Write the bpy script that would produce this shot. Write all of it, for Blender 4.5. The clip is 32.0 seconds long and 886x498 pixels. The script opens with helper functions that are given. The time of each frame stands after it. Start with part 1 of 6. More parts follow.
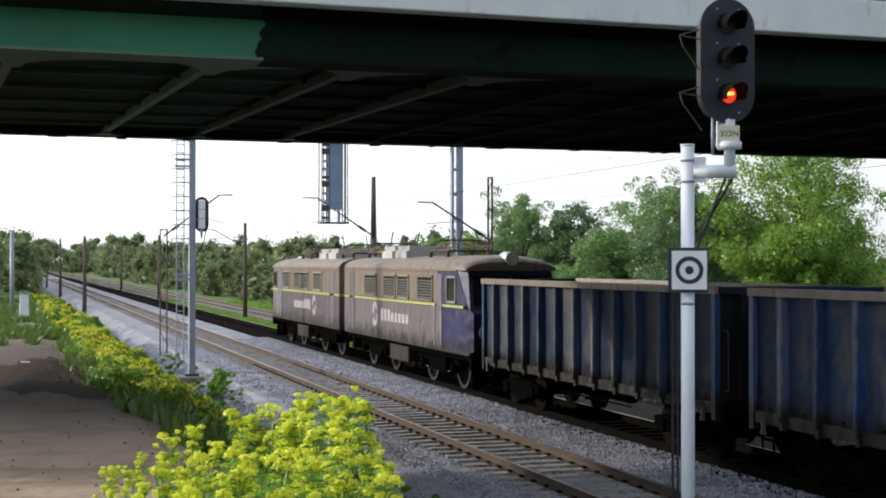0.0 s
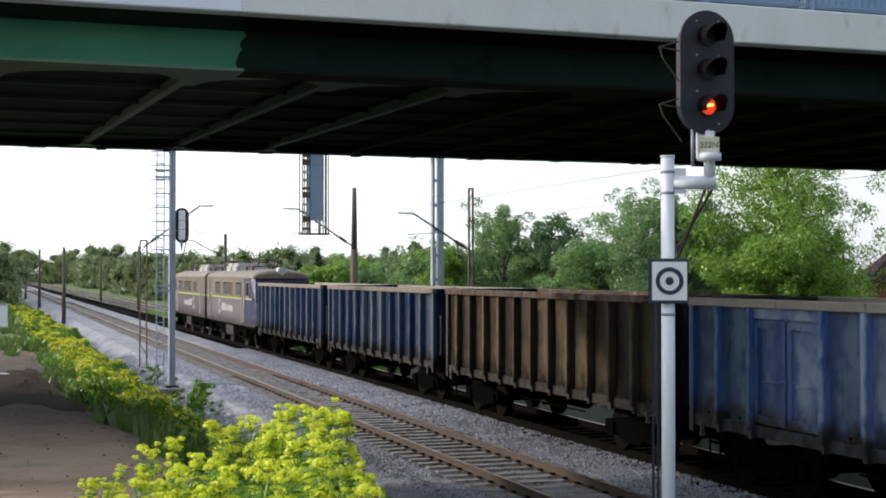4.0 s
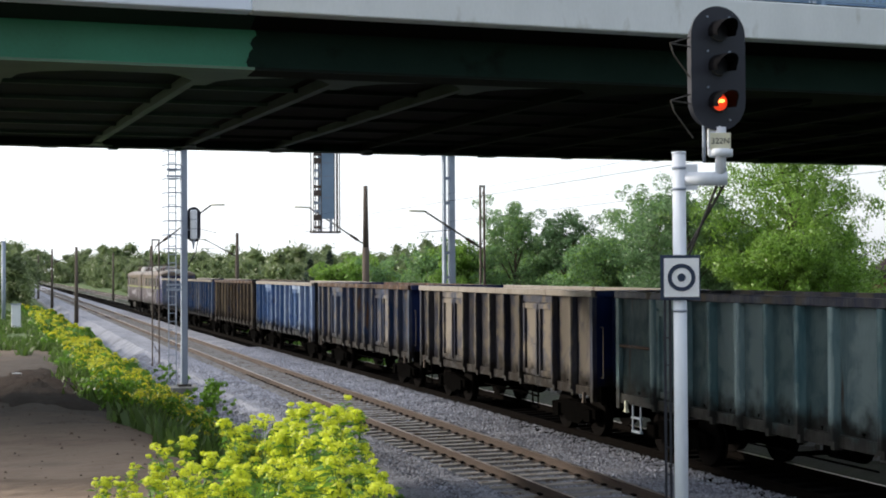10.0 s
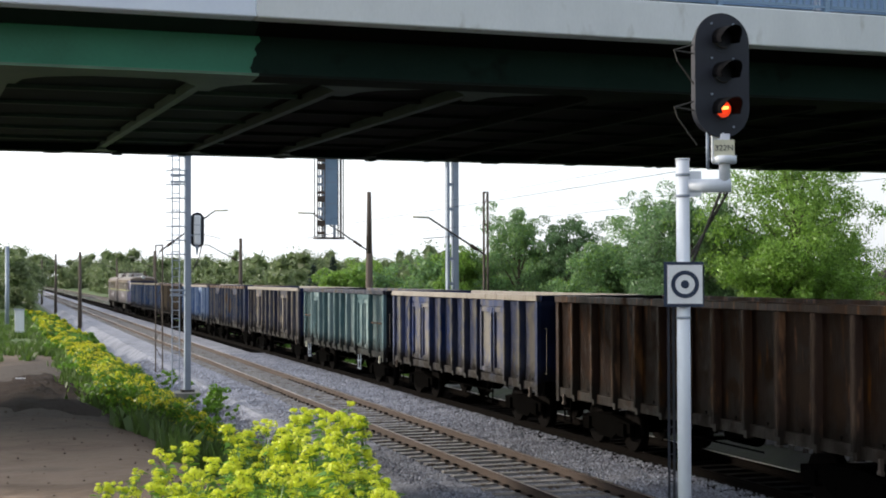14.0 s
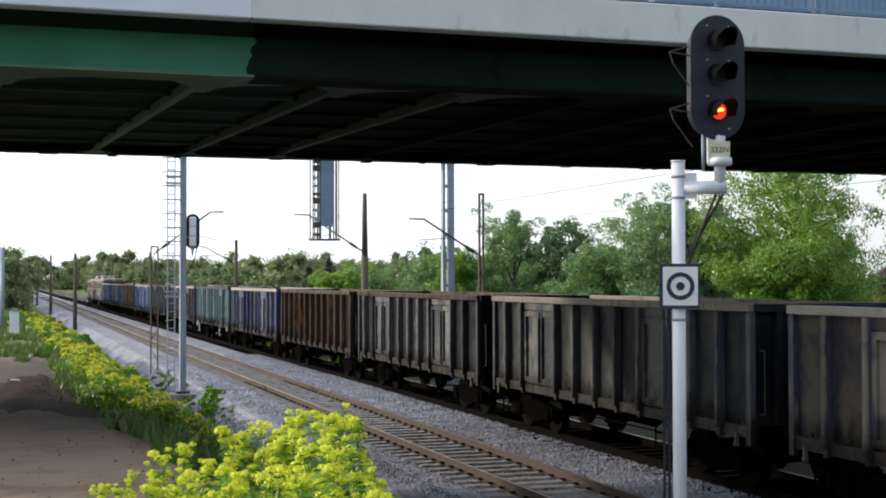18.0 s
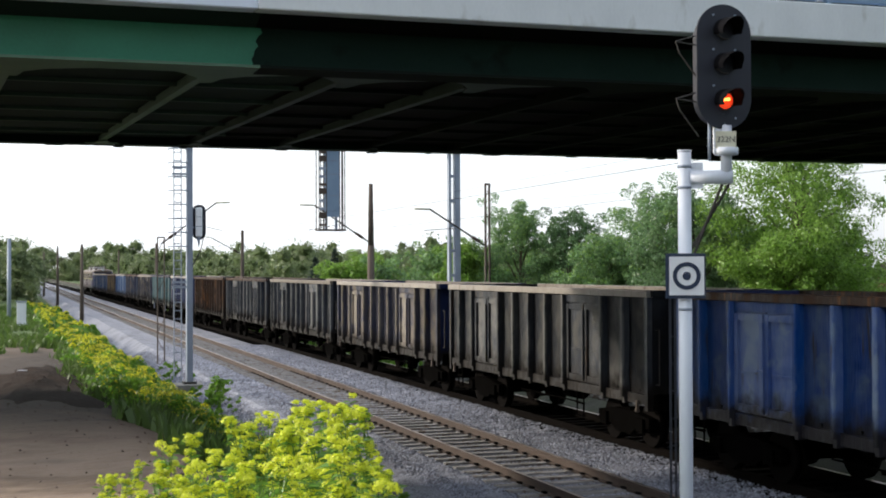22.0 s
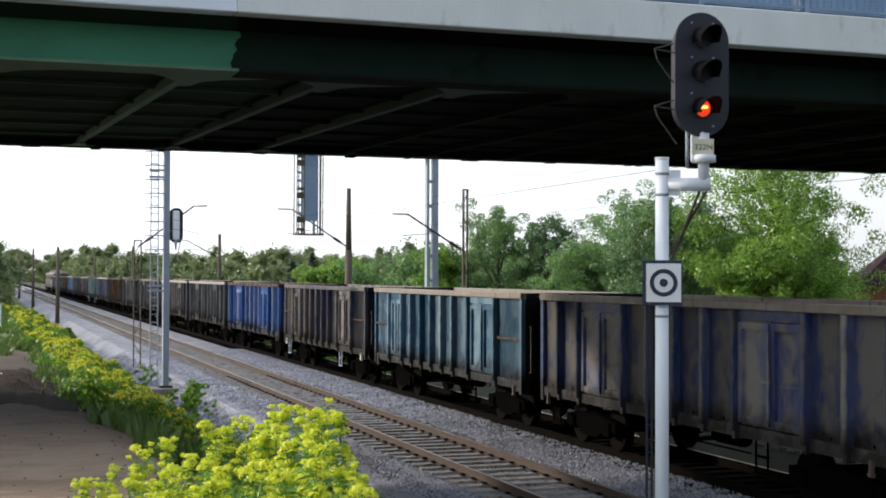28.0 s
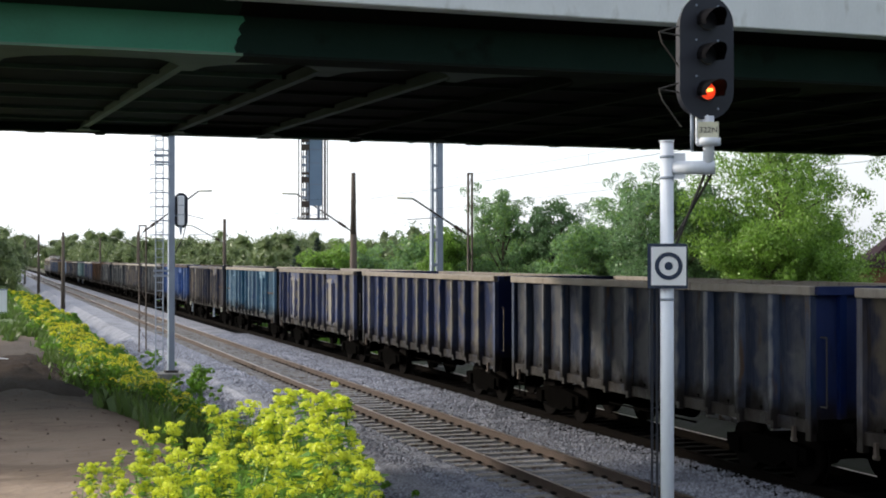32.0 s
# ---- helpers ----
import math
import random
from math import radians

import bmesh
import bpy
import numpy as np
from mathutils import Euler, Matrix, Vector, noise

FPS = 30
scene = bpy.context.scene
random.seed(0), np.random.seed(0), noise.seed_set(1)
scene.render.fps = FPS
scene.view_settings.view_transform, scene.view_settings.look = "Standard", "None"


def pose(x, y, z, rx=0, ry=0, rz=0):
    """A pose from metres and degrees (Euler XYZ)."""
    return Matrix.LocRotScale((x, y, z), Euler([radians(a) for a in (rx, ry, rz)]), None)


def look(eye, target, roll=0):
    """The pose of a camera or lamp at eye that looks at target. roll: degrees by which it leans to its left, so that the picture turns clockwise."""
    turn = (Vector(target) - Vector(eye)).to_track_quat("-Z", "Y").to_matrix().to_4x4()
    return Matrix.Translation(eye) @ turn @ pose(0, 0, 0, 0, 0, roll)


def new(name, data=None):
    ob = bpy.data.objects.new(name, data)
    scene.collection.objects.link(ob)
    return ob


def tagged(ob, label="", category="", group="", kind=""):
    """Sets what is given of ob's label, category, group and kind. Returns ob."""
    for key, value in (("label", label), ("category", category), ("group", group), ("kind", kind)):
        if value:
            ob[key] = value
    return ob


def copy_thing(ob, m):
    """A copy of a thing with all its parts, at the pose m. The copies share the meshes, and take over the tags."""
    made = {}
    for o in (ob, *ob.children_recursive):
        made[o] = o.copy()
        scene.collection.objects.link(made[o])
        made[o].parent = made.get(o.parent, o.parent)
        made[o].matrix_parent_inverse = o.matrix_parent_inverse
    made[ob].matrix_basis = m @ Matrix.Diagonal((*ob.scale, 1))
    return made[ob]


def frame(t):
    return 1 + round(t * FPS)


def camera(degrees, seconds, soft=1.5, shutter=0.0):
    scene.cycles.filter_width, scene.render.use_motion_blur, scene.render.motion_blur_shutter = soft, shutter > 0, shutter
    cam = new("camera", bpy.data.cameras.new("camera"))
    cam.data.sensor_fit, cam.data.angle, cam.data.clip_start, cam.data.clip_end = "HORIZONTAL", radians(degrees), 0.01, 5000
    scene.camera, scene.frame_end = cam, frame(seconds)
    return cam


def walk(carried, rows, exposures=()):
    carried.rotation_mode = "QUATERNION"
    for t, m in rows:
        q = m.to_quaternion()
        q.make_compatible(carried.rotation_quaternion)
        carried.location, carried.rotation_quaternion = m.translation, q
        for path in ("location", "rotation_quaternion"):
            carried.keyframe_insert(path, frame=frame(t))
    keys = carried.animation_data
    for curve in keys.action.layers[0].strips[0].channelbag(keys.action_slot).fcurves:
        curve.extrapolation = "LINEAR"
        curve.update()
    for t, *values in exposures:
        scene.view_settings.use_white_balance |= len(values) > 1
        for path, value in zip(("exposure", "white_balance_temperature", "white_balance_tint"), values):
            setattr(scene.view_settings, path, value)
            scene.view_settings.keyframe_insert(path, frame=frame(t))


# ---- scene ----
cam = camera(36.12, 32.0, soft=1.9)
EYE = (0.0, 0.0, 3.746)
# seconds, yaw, pitch, roll of a camera held by its standing owner
PATH = [
    (0, -17.733, 0.574, -0.311), (0.5, -18.074, 0.683, -0.406), (1, -18.463, 0.677, -0.305), (1.5, -18.523, 0.762, -0.380),
    (2, -18.371, 0.758, -0.401), (2.5, -18.166, 0.951, -0.352), (3, -18.414, 1.052, -0.396), (3.5, -18.524, 1.087, -0.344),
    (5.5, -18.391, 0.769, -0.106), (6, -18.191, 0.803, -0.228), (6.5, -18.132, 0.984, -0.262), (7, -18.267, 1.047, -0.375),
    (7.5, -18.348, 1.078, -0.493), (8, -18.619, 0.911, -0.404), (8.5, -18.638, 0.795, -0.121), (9, -18.483, 0.637, -0.063),
    (9.5, -18.282, 0.842, 0.089), (10, -18.055, 0.941, 0.007), (10.5, -18.245, 1.196, 0.008), (11, -18.052, 1.131, -0.078),
    (11.5, -18.199, 1.254, -0.063), (12, -18.287, 1.185, -0.064), (12.5, -18.195, 0.905, 0.013), (13, -18.017, 1.087, -0.000),
    (13.5, -17.949, 1.032, -0.098), (14, -17.913, 1.203, -0.140), (14.5, -17.849, 1.063, -0.127), (16.5, -18.211, 1.237, -0.239),
    (17, -18.228, 1.288, -0.278), (17.5, -18.181, 1.239, -0.162), (18, -18.101, 1.271, -0.180), (18.5, -18.246, 1.456, -0.395),
    (19, -18.592, 1.506, -0.387), (19.5, -18.948, 1.463, -0.216), (20, -18.881, 1.302, -0.246), (20.5, -18.764, 1.272, -0.291),
    (21, -18.504, 1.229, -0.308), (21.5, -18.166, 0.876, -0.136), (22, -17.841, 0.859, -0.084), (22.5, -17.651, 0.619, -0.183),
    (23, -17.845, 0.619, -0.158), (23.5, -17.967, 0.669, -0.275), (24, -17.968, 1.001, -0.309), (24.5, -18.160, 1.147, -0.332),
    (25, -18.068, 1.083, -0.182), (25.5, -18.444, 1.226, -0.303), (27.5, -18.714, 1.378, -0.439), (28, -18.786, 1.080, -0.489),
    (28.5, -18.421, 0.710, -0.250), (29, -18.077, 0.771, -0.257), (29.5, -18.520, 0.939, -0.397), (30, -18.742, 0.850, -0.436),
    (30.5, -18.751, 0.691, -0.369), (31, -18.687, 0.687, -0.220), (31.5, -18.609, 0.810, -0.281), (32, -18.579, 0.408, -0.285),
]
walk(cam, [(t, pose(*EYE, 90 + p, r + 0.3, y)) for t, y, p, r in PATH])

# ---- world and light: low evening sun behind thin haze, ahead of the camera ----
SUN_TURN, SUN_RISE = 58.0, 19.0          # degrees left of the track, degrees up
world = bpy.data.worlds.new("evening_sky")
scene.world = world
world.use_nodes = True
wn, wl = world.node_tree.nodes, world.node_tree.links
wn.clear()
sky = wn.new("ShaderNodeTexSky")
sky.sky_type, sky.sun_disc = "NISHITA", False
sky.sun_elevation, sky.sun_rotation = radians(SUN_RISE), radians(-SUN_TURN)
sky.air_density, sky.dust_density, sky.ozone_density = 1.0, 3.5, 1.6
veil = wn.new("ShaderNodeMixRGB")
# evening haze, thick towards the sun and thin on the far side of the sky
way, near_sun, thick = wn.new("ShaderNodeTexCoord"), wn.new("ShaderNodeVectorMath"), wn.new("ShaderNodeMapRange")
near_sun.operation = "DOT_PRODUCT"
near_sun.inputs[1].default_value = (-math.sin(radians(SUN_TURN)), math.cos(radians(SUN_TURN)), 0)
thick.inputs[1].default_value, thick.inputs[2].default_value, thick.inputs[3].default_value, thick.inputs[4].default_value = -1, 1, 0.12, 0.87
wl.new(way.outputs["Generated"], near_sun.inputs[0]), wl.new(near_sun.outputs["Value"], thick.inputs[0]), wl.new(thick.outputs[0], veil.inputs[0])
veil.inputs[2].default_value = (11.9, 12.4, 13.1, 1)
back = wn.new("ShaderNodeBackground")
back.inputs[1].default_value = 0.15
wout = wn.new("ShaderNodeOutputWorld")
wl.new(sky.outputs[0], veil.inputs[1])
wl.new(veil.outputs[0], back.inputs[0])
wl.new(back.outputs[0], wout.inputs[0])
sun = new("sun", bpy.data.lights.new("sun", "SUN"))
sun.data.energy, sun.data.angle, sun.data.color = 4.3, radians(3), (1.0, 0.9, 0.76)
a, e = radians(SUN_TURN), radians(SUN_RISE)
sun.matrix_world = look((0, 0, 60), (60 * math.sin(a) * math.cos(e), -60 * math.cos(a) * math.cos(e), 60 - 60 * math.sin(e)))
scene.view_settings.exposure = 0.0

# ---- materials ----
def mat(name, c1, c2=None, rough=0.7, metal=0.0, scale=3.0, fine=40.0, bump=0.3, mix=0.5, stretch=(1, 1, 1), island=0.0, c3=None, c3_at=0.62, depth=0.01, grain=0.4, spec=0.5):
    """A worn surface: two colours mixed by coarse and fine noise, a third in patches, with relief."""
    m = bpy.data.materials.new(name)
    m.use_nodes = True
    n, l = m.node_tree.nodes, m.node_tree.links
    b = n["Principled BSDF"]
    b.inputs["Roughness"].default_value, b.inputs["Metallic"].default_value = rough, metal
    b.inputs["Specular IOR Level"].default_value = spec
    tc, info = n.new("ShaderNodeTexCoord"), n.new("ShaderNodeObjectInfo")
    off = n.new("ShaderNodeVectorMath")
    off.operation = "MULTIPLY_ADD"
    l.new(info.outputs["Random"], off.inputs[0])
    off.inputs[1].default_value = (37, 53, 71)
    l.new(tc.outputs["Object"], off.inputs[2])
    mp = n.new("ShaderNodeMapping")
    mp.inputs["Scale"].default_value = stretch
    l.new(off.outputs[0], mp.inputs[0])
    big, small = n.new("ShaderNodeTexNoise"), n.new("ShaderNodeTexNoise")
    big.inputs["Scale"].default_value, small.inputs["Scale"].default_value = scale, fine
    big.inputs["Detail"].default_value, small.inputs["Detail"].default_value = 5, 4
    l.new(mp.outputs[0], big.inputs[0]), l.new(mp.outputs[0], small.inputs[0])
    add = n.new("ShaderNodeMath")
    add.operation = "MULTIPLY_ADD"
    l.new(small.outputs["Fac"], add.inputs[0])
    add.inputs[1].default_value = grain
    l.new(big.outputs["Fac"], add.inputs[2])
    ramp = n.new("ShaderNodeMapRange")
    mid = 0.5 + 0.5 * grain + 0.5 * (0.5 - mix)
    ramp.inputs[1].default_value, ramp.inputs[2].default_value = mid - 0.25, mid + 0.25
    l.new(add.outputs[0], ramp.inputs[0])
    col = n.new("ShaderNodeMixRGB")
    l.new(ramp.outputs[0], col.inputs[0])
    col.inputs[1].default_value, col.inputs[2].default_value = (*c1, 1), (*(c2 or [v * 0.7 for v in c1]), 1)
    last = col.outputs[0]
    if c3:
        spots = n.new("ShaderNodeTexNoise")
        spots.inputs["Scale"].default_value, spots.inputs["Detail"].default_value = scale * 1.7, 8
        l.new(mp.outputs[0], spots.inputs[0])
        r3 = n.new("ShaderNodeMapRange")
        r3.inputs[1].default_value, r3.inputs[2].default_value = c3_at - 0.04, c3_at + 0.06
        l.new(spots.outputs["Fac"], r3.inputs[0])
        m3 = n.new("ShaderNodeMixRGB")
        l.new(r3.outputs[0], m3.inputs[0]), l.new(last, m3.inputs[1])
        m3.inputs[2].default_value = (*c3, 1)
        last = m3.outputs[0]
    if island:
        geo, hsv = n.new("ShaderNodeNewGeometry"), n.new("ShaderNodeHueSaturation")
        rr = n.new("ShaderNodeMapRange")
        rr.inputs[3].default_value, rr.inputs[4].default_value = 1 - island, 1 + island
        l.new(geo.outputs["Random Per Island"], rr.inputs[0])
        l.new(rr.outputs[0], hsv.inputs["Value"]), l.new(last, hsv.inputs["Color"])
        last = hsv.outputs[0]
    l.new(last, b.inputs["Base Color"])
    if bump:
        bp = n.new("ShaderNodeBump")
        bp.inputs["Strength"].default_value, bp.inputs["Distance"].default_value = bump, depth
        l.new(add.outputs[0], bp.inputs["Height"])
        l.new(bp.outputs[0], b.inputs["Normal"])
    return m


def leaf_mat(name, c1, c2, island=0.35, through_light=0.42, scale=0.8, fine=9):
    m = mat(name, c1, c2, rough=0.42, scale=scale, fine=fine, bump=0, island=island)
    n, l = m.node_tree.nodes, m.node_tree.links
    b = n["Principled BSDF"]
    tr, mx = n.new("ShaderNodeBsdfTranslucent"), n.new("ShaderNodeMixShader")
    l.new(b.inputs["Base Color"].links[0].from_socket, tr.inputs[0])
    mx.inputs[0].default_value = through_light
    l.new(b.outputs[0], mx.inputs[1]), l.new(tr.outputs[0], mx.inputs[2])
    l.new(mx.outputs[0], n["Material Output"].inputs[0])
    return m


def wagon_paint(name, paint, dust, rust, dusty=0.5, rusty=0.58, rough=0.6, bay=0.0):
    """Paint of an open wagon: dust, and light put into the colour, on mid-bays and outer edges; rust that runs
    downwards.
    """
    m = mat(name, paint, [0.55 * a + 0.45 * b for a, b in zip(paint, dust)], rough=rough, scale=2.3, fine=16, mix=0.5, stretch=(1, 1.6, 0.22), c3=rust, c3_at=rusty + 0.04, bump=0.35, depth=0.03, grain=0.7, spec=0.2)
    n, l = m.node_tree.nodes, m.node_tree.links
    b = n["Principled BSDF"]
    last = b.inputs["Base Color"].links[0].from_socket

    def maths(kind, a, v=None, w=None):
        q = n.new("ShaderNodeMath")
        q.operation = kind
        for k, u in enumerate((a, v, w)):
            if u is None:
                continue
            if isinstance(u, (int, float)):
                q.inputs[k].default_value = u
            else:
                l.new(u, q.inputs[k])
        return q.outputs[0]

    def band(sock, lo, hi, a=0.0, z=1.0):
        q = n.new("ShaderNodeMapRange")
        q.interpolation_type = "SMOOTHSTEP"
        q.inputs[1].default_value, q.inputs[2].default_value, q.inputs[3].default_value, q.inputs[4].default_value = lo, hi, a, z
        l.new(sock, q.inputs[0])
        return q.outputs[0]
    info, tc, sep = n.new("ShaderNodeObjectInfo"), n.new("ShaderNodeTexCoord"), n.new("ShaderNodeSeparateXYZ")
    l.new(tc.outputs["Object"], sep.inputs[0])
    shift, blot = n.new("ShaderNodeVectorMath"), n.new("ShaderNodeTexNoise")
    shift.operation = "MULTIPLY_ADD"
    l.new(info.outputs["Random"], shift.inputs[0])
    shift.inputs[1].default_value = (91, 17, 43)
    l.new(tc.outputs["Object"], shift.inputs[2]), l.new(shift.outputs[0], blot.inputs[0])
    blot.inputs["Scale"].default_value, blot.inputs["Detail"].default_value, blot.inputs["Distortion"].default_value = 1.9, 7, 0.6
    # mid-bays between the posts and outer edges of posts and rails: dust, plus light put into the colour
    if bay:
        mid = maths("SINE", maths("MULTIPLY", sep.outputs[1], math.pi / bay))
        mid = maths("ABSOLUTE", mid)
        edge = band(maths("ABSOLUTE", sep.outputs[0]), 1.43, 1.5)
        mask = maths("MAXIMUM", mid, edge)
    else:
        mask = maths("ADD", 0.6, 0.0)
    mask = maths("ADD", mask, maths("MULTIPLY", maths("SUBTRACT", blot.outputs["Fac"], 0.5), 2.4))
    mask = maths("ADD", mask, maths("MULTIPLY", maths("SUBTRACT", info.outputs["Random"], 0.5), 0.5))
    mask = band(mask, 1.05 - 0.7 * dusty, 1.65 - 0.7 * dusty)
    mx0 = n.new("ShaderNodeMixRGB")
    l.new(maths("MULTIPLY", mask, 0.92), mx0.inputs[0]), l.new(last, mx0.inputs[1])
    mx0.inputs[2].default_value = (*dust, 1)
    # every panel has faded by its own amount
    hsv = n.new("ShaderNodeHueSaturation")
    for lo, hi, key in ((0.7, 1.35, "Value"), (1.2, 0.8, "Saturation")):
        rr = n.new("ShaderNodeMapRange")
        rr.inputs[3].default_value, rr.inputs[4].default_value = lo, hi
        l.new(info.outputs["Random"], rr.inputs[0]), l.new(rr.outputs[0], hsv.inputs[key])
    l.new(mx0.outputs[0], hsv.inputs["Color"])
    # near-black towards the bottom, ragged at its upper edge
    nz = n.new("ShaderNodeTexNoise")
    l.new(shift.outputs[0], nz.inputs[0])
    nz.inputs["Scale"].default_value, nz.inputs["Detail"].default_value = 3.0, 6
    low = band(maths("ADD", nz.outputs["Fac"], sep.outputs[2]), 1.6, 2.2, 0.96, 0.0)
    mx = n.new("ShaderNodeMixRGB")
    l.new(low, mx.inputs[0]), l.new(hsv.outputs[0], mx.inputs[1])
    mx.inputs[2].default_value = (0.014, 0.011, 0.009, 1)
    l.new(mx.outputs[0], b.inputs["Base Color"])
    # dust is matt, bare paint keeps some gloss
    l.new(band(mask, 0.0, 1.0, rough - 0.15, 0.9), b.inputs["Roughness"])
    # dents in the sheet
    dent, bp = n.new("ShaderNodeTexNoise"), n.new("ShaderNodeBump")
    dent.inputs["Scale"].default_value, dent.inputs["Detail"].default_value = 2.6, 1
    l.new(shift.outputs[0], dent.inputs[0]), l.new(dent.outputs["Fac"], bp.inputs["Height"])
    bp.inputs["Strength"].default_value, bp.inputs["Distance"].default_value = 0.55, 0.08
    l.new(b.inputs["Normal"].links[0].from_socket, bp.inputs["Normal"]), l.new(bp.outputs[0], b.inputs["Normal"])
    return m


